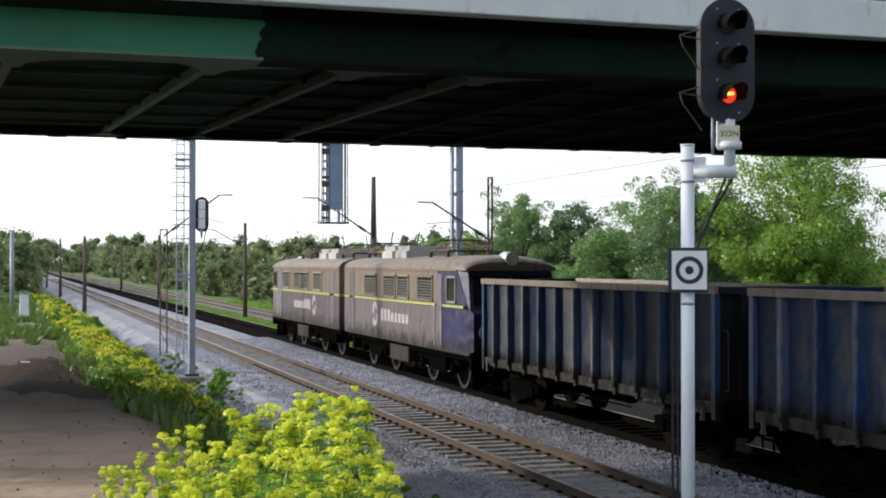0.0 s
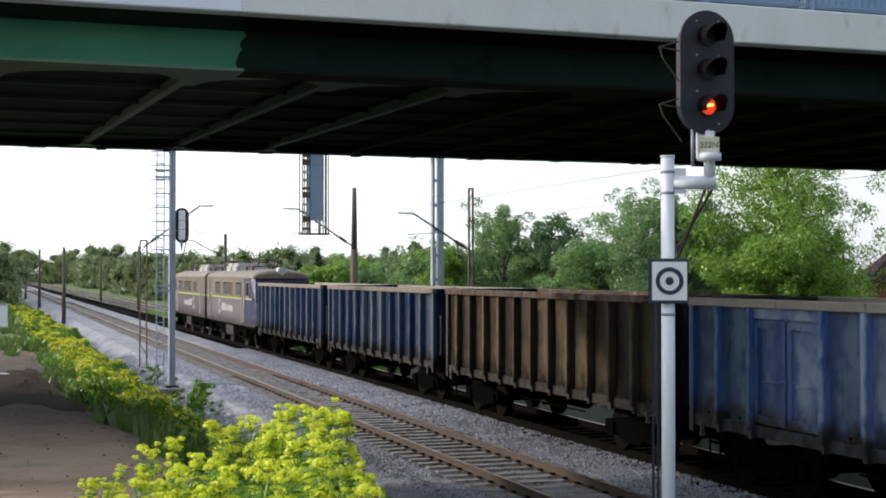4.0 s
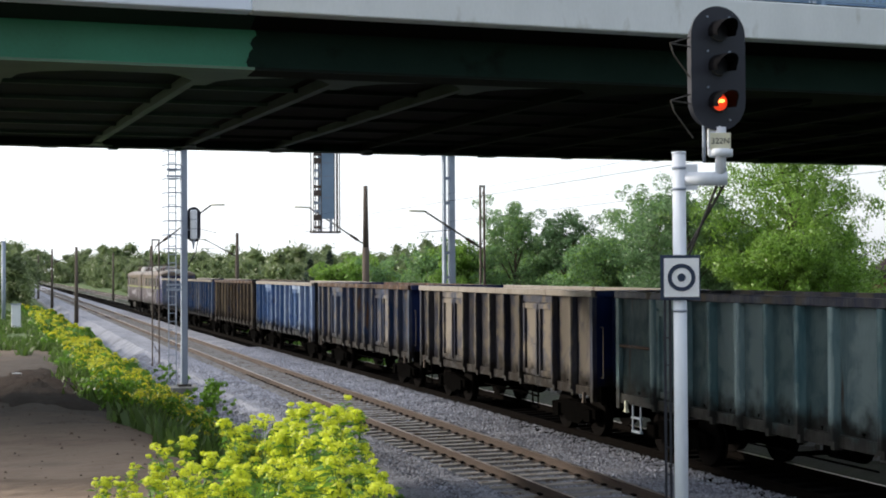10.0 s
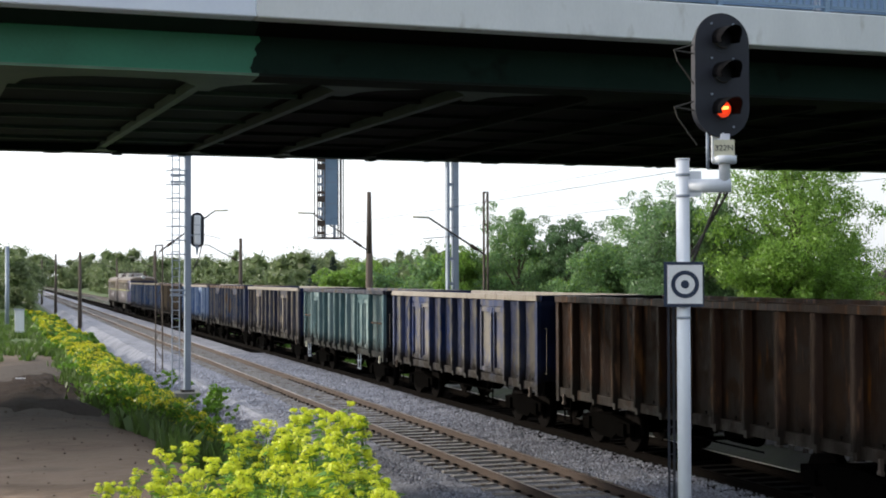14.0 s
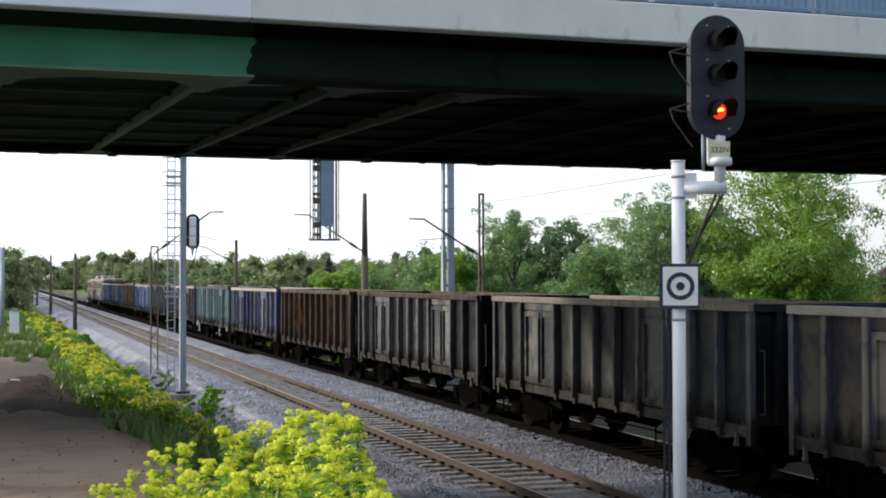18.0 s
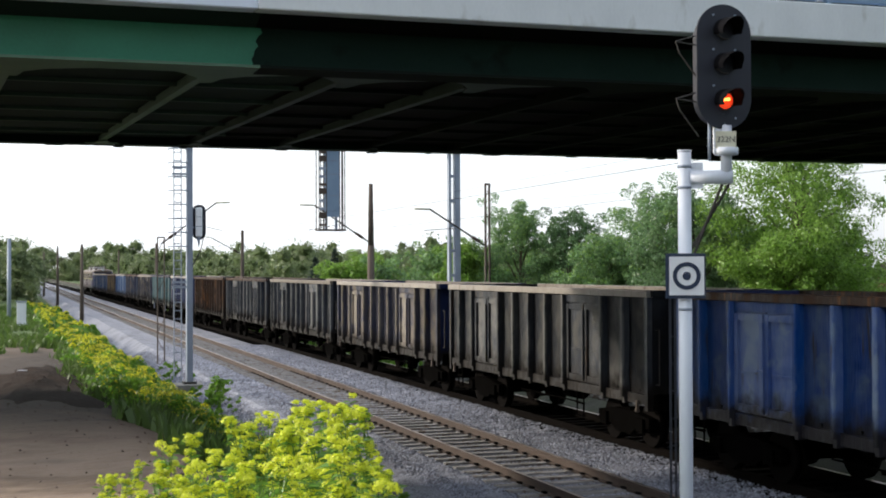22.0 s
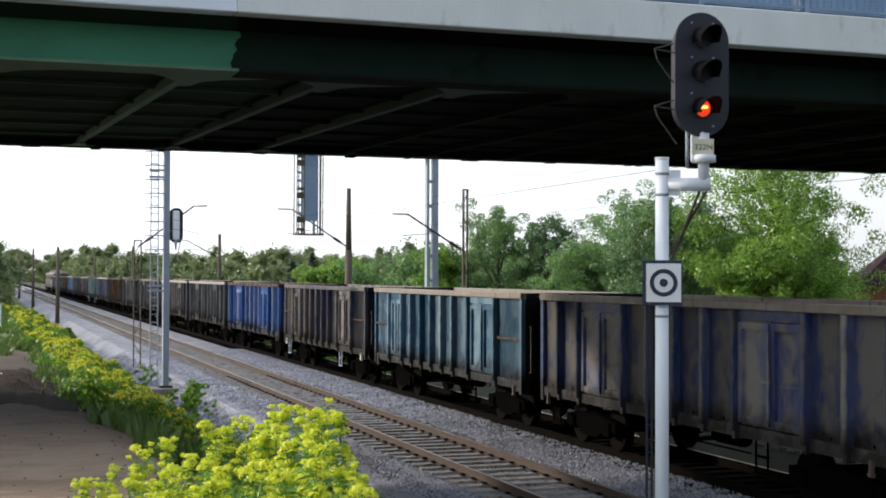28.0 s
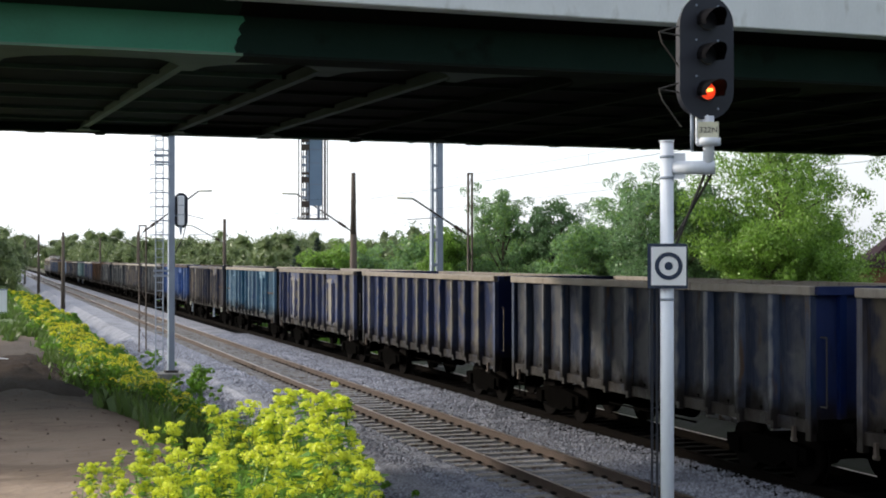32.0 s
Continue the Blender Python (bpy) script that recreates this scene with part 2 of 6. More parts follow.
M = dict(
    steel_rail=mat("rail_steel", (0.50, 0.42, 0.37), (0.36, 0.29, 0.25), rough=0.35, metal=0.9, scale=2, fine=30, bump=0.1),
    rail_rust=mat("rail_rust", (0.062, 0.04, 0.03), (0.04, 0.026, 0.02), rough=0.85, scale=5, fine=60),
    # rails and sleepers under the train: shade put into near-black colours
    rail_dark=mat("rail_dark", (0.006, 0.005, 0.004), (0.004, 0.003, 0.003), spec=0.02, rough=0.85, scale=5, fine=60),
    sleeper_dark=mat("sleeper_shade_black", (0.007, 0.006, 0.006), (0.004, 0.004, 0.004), spec=0.02, rough=0.9, scale=3, fine=50),
    sleeper=mat("sleeper_concrete", (0.29, 0.28, 0.28), (0.19, 0.182, 0.175), rough=0.9, scale=3, fine=50, c3=(0.12, 0.09, 0.07), c3_at=0.58),
    ballast=mat("ballast_stone", (0.315, 0.33, 0.39), (0.12, 0.125, 0.155), rough=0.95, scale=0.9, fine=20, bump=1.0, mix=0.45, depth=0.05, grain=1.3),
    ballast_dark=mat("ballast_shade_black", (0.006, 0.0055, 0.0055), (0.0035, 0.003, 0.003), spec=0.02, rough=0.95, scale=0.9, fine=24, bump=1.0, depth=0.05),
    ballast_old=mat("ballast_weathered", (0.035, 0.033, 0.03), (0.03, 0.045, 0.016), rough=0.95, scale=0.9, fine=24, bump=1.0, depth=0.05),
    stones=mat("loose_stone", (0.32, 0.335, 0.40), (0.15, 0.16, 0.205), rough=0.95, scale=1.1, fine=12, island=0.5),
    soil=mat("turned_soil", (0.034, 0.021, 0.014), (0.014, 0.009, 0.006), rough=0.95, scale=1.1, fine=9, bump=1.0, depth=0.1, grain=0.9, spec=0.1),
    clod=mat("earth_clod", (0.085, 0.055, 0.036), (0.05, 0.032, 0.021), rough=0.95, scale=6, fine=50, island=0.5),
    concrete=mat("fascia_concrete", (0.76, 0.79, 0.81), (0.66, 0.69, 0.71), rough=0.85, scale=1.2, fine=25, c3=(0.50, 0.505, 0.49), c3_at=0.64, stretch=(1, 1, 0.45)),
    old_concrete=mat("old_concrete", (0.30, 0.29, 0.27), (0.17, 0.165, 0.155), rough=0.9, scale=3, fine=30),
    concrete_new=mat("fascia_repainted", (0.78, 0.85, 0.97), (0.72, 0.79, 0.92), rough=0.7, scale=1.2, fine=25),
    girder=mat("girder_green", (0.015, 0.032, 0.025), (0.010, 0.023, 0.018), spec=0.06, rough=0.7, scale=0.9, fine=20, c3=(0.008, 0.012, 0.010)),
    girder_new=mat("girder_fresh_green", (0.032, 0.26, 0.15), (0.022, 0.19, 0.105), rough=0.45, scale=0.9, fine=20),
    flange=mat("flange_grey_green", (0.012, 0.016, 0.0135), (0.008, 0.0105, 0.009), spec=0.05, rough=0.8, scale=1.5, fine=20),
    flange_new=mat("flange_fresh_grey_green", (0.10, 0.19, 0.125), (0.075, 0.145, 0.095), rough=0.6, scale=1.5, fine=20),
    flange_mid=mat("flange_mid_green", (0.06, 0.09, 0.078), (0.04, 0.06, 0.052), spec=0.1, rough=0.6, scale=1.5, fine=20),
    stringer_lit=mat("stringer_dull_green", (0.055, 0.095, 0.075), (0.038, 0.066, 0.052), spec=0.1, rough=0.7, scale=1.5, fine=20),
    soffit_lit=mat("deck_soffit_green", (0.020, 0.036, 0.029), (0.014, 0.026, 0.021), spec=0.1, rough=0.9, scale=0.8, fine=18),
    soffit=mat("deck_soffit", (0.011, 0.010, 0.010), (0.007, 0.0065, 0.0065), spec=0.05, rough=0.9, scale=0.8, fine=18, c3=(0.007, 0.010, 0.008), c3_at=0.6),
    galv=mat("blue_grey_steel", (0.30, 0.35, 0.43), (0.24, 0.28, 0.36), rough=0.55, metal=0.2, scale=1.5, fine=30, bump=0.1),
    blue_panel=mat("blue_grey_panel", (0.25, 0.36, 0.50), (0.2, 0.3, 0.43), rough=0.5, scale=2, fine=25, bump=0.1),
    barrier=mat("blue_barrier_sheet", (0.32, 0.46, 0.68), (0.24, 0.36, 0.56), rough=0.4, scale=1.2, fine=12, bump=0.1, stretch=(1, 1, 0.2)),
    dark_steel=mat("dark_steel", (0.07, 0.065, 0.06), (0.045, 0.042, 0.04), rough=0.6, metal=0.4, scale=4, fine=40),
    rusty_steel=mat("rusty_lattice_steel", (0.09, 0.066, 0.052), (0.055, 0.042, 0.035), rough=0.8, scale=3, fine=40),
    white_pole=mat("white_pole_paint", (0.77, 0.82, 0.91), (0.66, 0.7, 0.78), rough=0.4, scale=2, fine=30, bump=0.08, stretch=(1, 1, 0.25)),
    black=mat("signal_black", (0.018, 0.02, 0.034), (0.012, 0.014, 0.024), rough=0.5, scale=4, fine=60, bump=0.05),
    hood_black=mat("hood_matt_black", (0.005, 0.005, 0.007), (0.003, 0.003, 0.004), rough=0.9, spec=0.08, bump=0.05),
    plate_white=mat("plate_white", (0.82, 0.84, 0.88), (0.76, 0.78, 0.83), rough=0.4, scale=4, fine=40, bump=0.03),
    navy=mat("ring_navy", (0.02, 0.035, 0.075), (0.016, 0.03, 0.065), rough=0.45, scale=4, fine=40, bump=0.03),
    cream=mat("number_plate_cream", (0.66, 0.65, 0.52), (0.58, 0.57, 0.45), rough=0.5, scale=6, fine=50, bump=0.03),
    pole_wood=mat("mast_concrete_brown", (0.11, 0.085, 0.068), (0.07, 0.055, 0.045), rough=0.9, scale=2, fine=30, stretch=(1, 1, 0.2)),
    bark=mat("bark", (0.10, 0.075, 0.055), (0.05, 0.04, 0.03), rough=0.95, scale=4, fine=30, stretch=(1, 1, 0.2), bump=0.8),
    leaf_a=leaf_mat("leaf_mid_green", (0.19, 0.32, 0.14), (0.14, 0.25, 0.10), island=0.5),
    leaf_b=leaf_mat("leaf_yellow_green", (0.215, 0.37, 0.06), (0.15, 0.27, 0.045), island=0.5),
    leaf_c=leaf_mat("leaf_deep_green", (0.15, 0.255, 0.105), (0.10, 0.185, 0.078), island=0.5),
    # distant haze is put into this lightened leaf colour
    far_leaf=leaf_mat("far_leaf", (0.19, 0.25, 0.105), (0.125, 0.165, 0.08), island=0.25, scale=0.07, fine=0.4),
    conifer=leaf_mat("conifer_needles", (0.03, 0.055, 0.035), (0.02, 0.04, 0.028), island=0.4),
    grass=leaf_mat("grass_blade", (0.2, 0.36, 0.05), (0.14, 0.27, 0.038), through_light=0.6),
    grass_dull=leaf_mat("dull_grass_blade", (0.09, 0.155, 0.03), (0.06, 0.105, 0.022)),
    petal=leaf_mat("yellow_petal", (0.80, 0.84, 0.08), (0.68, 0.76, 0.07), island=0.2, through_light=0.5),
    gold_petal=leaf_mat("golden_petal", (0.72, 0.66, 0.03), (0.56, 0.58, 0.03), island=0.3),
    weed_leaf=leaf_mat("weed_leaf", (0.17, 0.33, 0.055), (0.11, 0.24, 0.04), island=0.45),
    verge_leaf=leaf_mat("verge_leaf", (0.15, 0.3, 0.028), (0.095, 0.21, 0.022), island=0.4, through_light=0.5),
    stem=leaf_mat("green_stem", (0.2, 0.36, 0.08), (0.14, 0.28, 0.055), island=0.3, through_light=0.2),
    # wheels and underframes: deep shade under the train put into near-black colours
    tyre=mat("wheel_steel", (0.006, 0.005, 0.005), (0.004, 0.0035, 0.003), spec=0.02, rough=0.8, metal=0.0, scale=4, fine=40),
    under=mat("underframe_shade_black", (0.0032, 0.003, 0.0028), (0.002, 0.0018, 0.0017), spec=0.005, rough=0.9, scale=3, fine=30),
    brick=mat("house_brick", (0.26, 0.10, 0.06), (0.18, 0.07, 0.045), rough=0.9, scale=4, fine=30),
    rooftile=mat("roof_tile", (0.028, 0.012, 0.016), (0.018, 0.009, 0.012), rough=0.85, scale=3, fine=30, spec=0.1),
    wire=mat("wire_metal", (0.012, 0.012, 0.012), rough=0.9, bump=0, spec=0.0),
)


def glow(name, colour, power):
    m = bpy.data.materials.new(name)
    m.use_nodes = True
    b = m.node_tree.nodes["Principled BSDF"]
    b.inputs["Base Color"].default_value = (*colour, 1)
    b.inputs["Emission Color"].default_value, b.inputs["Emission Strength"].default_value = (*colour, 1), power
    return m


M["red_lamp"] = glow("red_signal_lamp", (0.9, 0.06, 0.015), 0.75)
M["red_core"] = glow("red_signal_filament", (1.0, 0.25, 0.05), 5.0)


def ground_mat():
    """Bare trodden earth on the left, rough grass elsewhere, oily cinders between the tracks' beds."""
    m = mat("ground_earth_grass", (0.05, 0.105, 0.02), (0.095, 0.135, 0.035), rough=0.95, scale=0.35, fine=6, bump=0.9, depth=0.06, grain=0.9)
    n, l = m.node_tree.nodes, m.node_tree.links
    b = n["Principled BSDF"]
    grass = b.inputs["Base Color"].links[0].from_socket
    tc, sep = n.new("ShaderNodeTexCoord"), n.new("ShaderNodeSeparateXYZ")
    l.new(tc.outputs["Object"], sep.inputs[0])
    wob = n.new("ShaderNodeTexNoise")
    wob.inputs["Scale"].default_value, wob.inputs["Detail"].default_value = 0.35, 6
    l.new(tc.outputs["Object"], wob.inputs[0])

    def step(sock, lo, hi, spread):
        """1 where the coordinate lies between lo and hi, with a ragged edge."""
        add = n.new("ShaderNodeMath")
        add.operation = "MULTIPLY_ADD"
        l.new(wob.outputs["Fac"], add.inputs[0])
        add.inputs[1].default_value = spread * 4
        l.new(sock, add.inputs[2])
        up, down = n.new("ShaderNodeMapRange"), n.new("ShaderNodeMapRange")
        c = spread * 2
        up.inputs[1].default_value, up.inputs[2].default_value = lo - 0.2 * spread + c, lo + 0.2 * spread + c
        down.inputs[1].default_value, down.inputs[2].default_value = hi + 0.2 * spread + c, hi - 0.2 * spread + c
        l.new(add.outputs[0], up.inputs[0]), l.new(add.outputs[0], down.inputs[0])
        mul = n.new("ShaderNodeMath")
        mul.operation = "MULTIPLY"
        l.new(up.outputs[0], mul.inputs[0]), l.new(down.outputs[0], mul.inputs[1])
        return mul.outputs[0]

    earth = n.new("ShaderNodeMixRGB")
    e1 = n.new("ShaderNodeTexNoise")
    e1.inputs["Scale"].default_value, e1.inputs["Detail"].default_value = 0.75, 11
    l.new(tc.outputs["Object"], e1.inputs[0])
    er = n.new("ShaderNodeMapRange")
    er.inputs[1].default_value, er.inputs[2].default_value = 0.42, 0.58
    l.new(e1.outputs["Fac"], er.inputs[0])
    l.new(er.outputs[0], earth.inputs[0])
    earth.inputs[1].default_value, earth.inputs[2].default_value = (0.29, 0.215, 0.155, 1), (0.135, 0.093, 0.063, 1)
    # a heap of darker, freshly turned soil beside the path
    dug, far = n.new("ShaderNodeMapping"), n.new("ShaderNodeVectorMath")
    dug.inputs["Location"].default_value, dug.inputs["Scale"].default_value = (-0.65, -3.0, 0), (0.65, 0.08, 0)
    far.operation = "LENGTH"
    l.new(tc.outputs["Object"], dug.inputs[0]), l.new(dug.outputs[0], far.inputs[0])
    rag, dr, soil = n.new("ShaderNodeMath"), n.new("ShaderNodeMapRange"), n.new("ShaderNodeMixRGB")
    rag.operation = "MULTIPLY_ADD"
    rag.inputs[1].default_value = 2.2
    l.new(e1.outputs["Fac"], rag.inputs[0]), l.new(far.outputs["Value"], rag.inputs[2])
    dr.inputs[1].default_value, dr.inputs[2].default_value, dr.inputs[3].default_value, dr.inputs[4].default_value = 2.2, 3.2, 0.92, 0.0
    l.new(rag.outputs[0], dr.inputs[0]), l.new(dr.outputs[0], soil.inputs[0]), l.new(earth.outputs[0], soil.inputs[1])
    soil.inputs[2].default_value = (0.022, 0.012, 0.007, 1)
    both = n.new("ShaderNodeMath")
    both.operation = "MULTIPLY"
    l.new(step(sep.outputs[0], -30, 2.3, 0.5), both.inputs[0]), l.new(step(sep.outputs[1], -20, 62, 5), both.inputs[1])
    mx = n.new("ShaderNodeMixRGB")
    l.new(both.outputs[0], mx.inputs[0]), l.new(grass, mx.inputs[1]), l.new(soil.outputs[0], mx.inputs[2])
    gravel = n.new("ShaderNodeMixRGB")
    l.new(step(sep.outputs[0], 5.6, 15.9, 0.5), gravel.inputs[0]), l.new(mx.outputs[0], gravel.inputs[1])
    gravel.inputs[2].default_value = (0.17, 0.165, 0.17, 1)
    l.new(gravel.outputs[0], b.inputs["Base Color"])
    return m


M["ground"] = ground_mat()


# ---- mesh helpers ----
def box(bm, x0, x1, y0, y1, z0, z1):
    v = [bm.verts.new(p) for p in ((x0, y0, z0), (x1, y0, z0), (x1, y1, z0), (x0, y1, z0), (x0, y0, z1), (x1, y0, z1), (x1, y1, z1), (x0, y1, z1))]
    for f in ((3, 2, 1, 0), (4, 5, 6, 7), (0, 1, 5, 4), (1, 2, 6, 5), (2, 3, 7, 6), (3, 0, 4, 7)):
        bm.faces.new([v[i] for i in f])
    return v


def tube(bm, p0, p1, r0, r1=None, n=10, caps=True):
    p0, p1 = Vector(p0), Vector(p1)
    r1 = r0 if r1 is None else r1
    d = (p1 - p0).normalized()
    u = d.orthogonal().normalized()
    w = d.cross(u)
    a = [bm.verts.new(p0 + r0 * (math.cos(k * math.tau / n) * u + math.sin(k * math.tau / n) * w)) for k in range(n)]
    b = [bm.verts.new(p1 + r1 * (math.cos(k * math.tau / n) * u + math.sin(k * math.tau / n) * w)) for k in range(n)]
    for k in range(n):
        f = bm.faces.new((a[k], a[(k + 1) % n], b[(k + 1) % n], b[k]))
        f.smooth = n > 6
    if caps:
        bm.faces.new(a[::-1]), bm.faces.new(b)


def sweep(bm, pts, r, n=6):
    """One bent tube through all the points."""
    rings = []
    for k, p in enumerate(pts):
        d = (Vector(pts[min(k + 1, len(pts) - 1)]) - Vector(pts[max(k - 1, 0)])).normalized()
        side = Vector((0, 0, 1)).cross(d).normalized()
        up = d.cross(side)
        rings.append([bm.verts.new(Vector(p) + r * (math.cos(i * math.tau / n) * side + math.sin(i * math.tau / n) * up)) for i in range(n)])
    for a, b in zip(rings, rings[1:]):
        for i in range(n):
            bm.faces.new((a[i], a[(i + 1) % n], b[(i + 1) % n], b[i])).smooth = True
    bm.faces.new(rings[0][::-1]), bm.faces.new(rings[-1])


def prism(bm, outline, lo, hi, axis=1):
    """Push a closed outline along an axis (0 x, 1 y, 2 z)."""
    def at(p, k):
        q = list(p)
        q.insert(axis, k)
        return q
    a, b = [bm.verts.new(at(p, lo)) for p in outline], [bm.verts.new(at(p, hi)) for p in outline]
    n = len(outline)
    for k in range(n):
        bm.faces.new((a[k], a[(k + 1) % n], b[(k + 1) % n], b[k]))
    bm.faces.new(a[::-1]), bm.faces.new(b)


def shape(fn, *args, **kw):
    bm = bmesh.new()
    fn(bm, *args, **kw)
    return bm


def mesh_of(name, bm, material, bevel=0.0):
    if bevel:
        bmesh.ops.bevel(bm, geom=list(bm.edges), offset=bevel, segments=1, affect="EDGES", clamp_overlap=True)
    bmesh.ops.recalc_face_normals(bm, faces=bm.faces)
    me = bpy.data.meshes.new(name)
    bm.to_mesh(me)
    bm.free()
    me.materials.append(material)
    return me


def part(name, bm, material, parent, label="", bevel=0.0):
    me = bm if isinstance(bm, bpy.types.Mesh) else mesh_of(name, bm, material, bevel)
    ob = new(name, me)
    ob.parent = parent
    if label:
        tagged(ob, label)
    return ob


def thing(name, label, category, m=None, group="", kind=""):
    ob = tagged(new(name), label, category, group, kind)
    if m:
        ob.matrix_basis = m
    return ob


def raw(name, verts, faces, material, smooth=False):
    me = bpy.data.meshes.new(name)
    me.from_pydata(verts, [], faces)
    me.materials.append(material)
    if smooth:
        me.polygons.foreach_set("use_smooth", [True] * len(me.polygons))
    return me

# ---- ground ----
NEAR_X, TRAIN_X, THIRD_X = 9.75, 13.76, 18.7      # middles of the three tracks; rail tops at z = 0


def ease(v):
    v = min(1, max(0, v))
    return v * v * (3 - 2 * v)


def ground_z(x, y):
    shelf = 2.1 - 1.45 * ease((y - 3) / 42) - 0.5 * ease((y - 45) / 80)
    z = shelf + (-0.72 - shelf) * ease((x - 1.3) / 4.9)
    z -= 0.5 * ease((x - 23) / 6)
    z += 0.03 * noise.noise((x * 0.5, y * 0.3, 0)) * (1 - ease((x - 4) / 2) * (1 - ease((x - 22) / 4)))
    if x < 2.5 and 6 < y < 60:
        z += 0.015 * noise.noise((x * 1.3, y * 0.6, 4)) + 0.012 * noise.noise((x * 4, y * 2.5, 9)) + 0.14 * math.exp(-((x - 0.4) ** 2 / 0.8 + (y - 27) ** 2 / 40))
    return z


def steps(*runs):
    out = []
    for a, b, d in runs:
        k = max(1, round((b - a) / d))
        out += [a + (b - a) * i / k for i in range(k)]
    return out + [runs[-1][1]]


def ground_sheet():
    xs = steps((-2500, -300, 500), (-300, -40, 40), (-40, -4, 4), (-4, 8, 0.3), (8, 24, 2), (24, 60, 4), (60, 300, 30), (300, 2500, 400))
    ys = steps((-2500, -300, 500), (-300, -20, 30), (-20, 4, 3), (4, 70, 0.5), (70, 160, 3), (160, 400, 20), (400, 2500, 200))
    verts = [(x, y, ground_z(x, y)) for y in ys for x in xs]
    n = len(xs)
    faces = [(j * n + i, j * n + i + 1, (j + 1) * n + i + 1, (j + 1) * n + i) for j in range(len(ys) - 1) for i in range(n - 1)]
    return tagged(new("ground", raw("ground", verts, faces, M["ground"], True)), "trodden bare earth and rough grass beside the railway", "ground", kind="structure")


ground_sheet()
FAR, BACK = 900.0, -330.0


# ---- tracks ----
def bed(name, x, half, material, label, top=-0.17, left=0.0, right=0.0):
    """A ballast bed: flat top, sloping shoulders, lumpy."""
    ys = steps((BACK, 4, 20), (4, 75, 0.35), (75, 200, 4), (200, FAR, 50))
    cross = [(-half - 1.3, -0.8), (-half - 0.7, -0.5), (-half, top - 0.03)] + [(-half + k * 0.25, top - (0.045 if abs(-half + k * 0.25) < 1.35 else 0)) for k in range(1, int(half * 8))] + [(half, top - 0.03), (half + 0.7, -0.5), (half + 1.3, -0.8)]
    cross = [(c[0] - left, c[1] - 0.12 * (left > 0 and c[0] < -half)) if c[0] <= -half else (c[0] + right * (c[0] >= half), c[1]) for c in cross if c[0] < half or c[1] < top - 0.02]
    verts = []
    for y in ys:
        for cx, cz in cross:
            verts.append((x + cx + 0.02 * noise.noise((cx * 3, y * 2, x)), y, cz + 0.02 * noise.noise((cx * 4, y * 3, x + 5)) + 0.02 * noise.noise((cx * 11, y * 9, x))))
    n = len(cross)
    faces = [(j * n + i, j * n + i + 1, (j + 1) * n + i + 1, (j + 1) * n + i) for j in range(len(ys) - 1) for i in range(n - 1)]
    return tagged(new(name, raw(name, verts, faces, material)), label, "ballast", kind="structure")


bed("ballast_bed_near", NEAR_X, 1.95, M["ballast"], "pale grey crushed-stone ballast under the empty track", left=0.75, right=0.85)
# near-black bed: shade under and beside the train put into its colour
bed("ballast_bed_train", TRAIN_X, 1.2, M["ballast_dark"], "ballast under the loaded track, train shade put into its near-black colour", -0.19)
bed("ballast_bed_third", THIRD_X, 1.3, M["ballast_old"], "grey ballast of the far siding", -0.25)



def ballast_stones():
    """Loose crushed stones lying on the near beds."""
    r = np.random.RandomState(17)
    n = 115000
    y = 16.5 + 54 * r.uniform(size=n) ** 1.2
    x = NEAR_X + r.uniform(-4.9, 3.2, n)
    def soft(v):
        v = np.clip(v, 0, 1)
        return v * v * (3 - 2 * v)
    shelf = 2.1 - 1.45 * soft((y - 3) / 42) - 0.5 * soft((y - 45) / 80)
    bank = shelf + (-0.72 - shelf) * soft((x - 1.3) / 4.9)
    slope = np.maximum(np.interp(x, [5.15, 5.75, 6.35, 7.05, 7.8], [-1.1, -0.8, -0.53, -0.24, -0.14]), bank + 0.01)
    z = np.where(x < NEAR_X - 1.95, slope, np.where(np.abs(x - NEAR_X) < 1.35, -0.22, -0.175))
    q = r.uniform(0.018, 0.042, n) * (1 + 0.4 * (y > 34))
    base = np.array([(1, 0, 0), (0, 1, 0), (-1, 0, 0), (0, -1, 0), (0, 0, 0.8), (0, 0, -0.8)])
    V = base[None] * q[:, None, None] * r.uniform(0.6, 1.3, (n, 6, 1))
    a = r.uniform(0, math.tau, n)
    ca, sa = np.cos(a)[:, None], np.sin(a)[:, None]
    V = np.stack([V[..., 0] * ca - V[..., 1] * sa, V[..., 0] * sa + V[..., 1] * ca, V[..., 2]], -1)
    V = (V + np.stack([x, y, z], 1)[:, None]).reshape(-1, 3)
    tri = np.array([(0, 1, 4), (1, 2, 4), (2, 3, 4), (3, 0, 4), (1, 0, 5), (2, 1, 5), (3, 2, 5), (0, 3, 5)])
    F = (tri[None] + 6 * np.arange(n)[:, None, None]).reshape(-1, 3)
    me = bpy.data.meshes.new("ballast_stones")
    me.vertices.add(len(V)), me.vertices.foreach_set("co", V.astype(np.float32).ravel())
    me.loops.add(F.size), me.loops.foreach_set("vertex_index", F.astype(np.int32).ravel())
    me.polygons.add(len(F))
    me.polygons.foreach_set("loop_start", np.arange(0, F.size, 3, dtype=np.int32)), me.polygons.foreach_set("loop_total", np.full(len(F), 3, dtype=np.int32))
    me.update()
    me.materials.append(M["stones"])
    tagged(new("ballast_stones", me), "loose pale grey crushed stones on the ballast", "stones", kind="stuff")


ballast_stones()
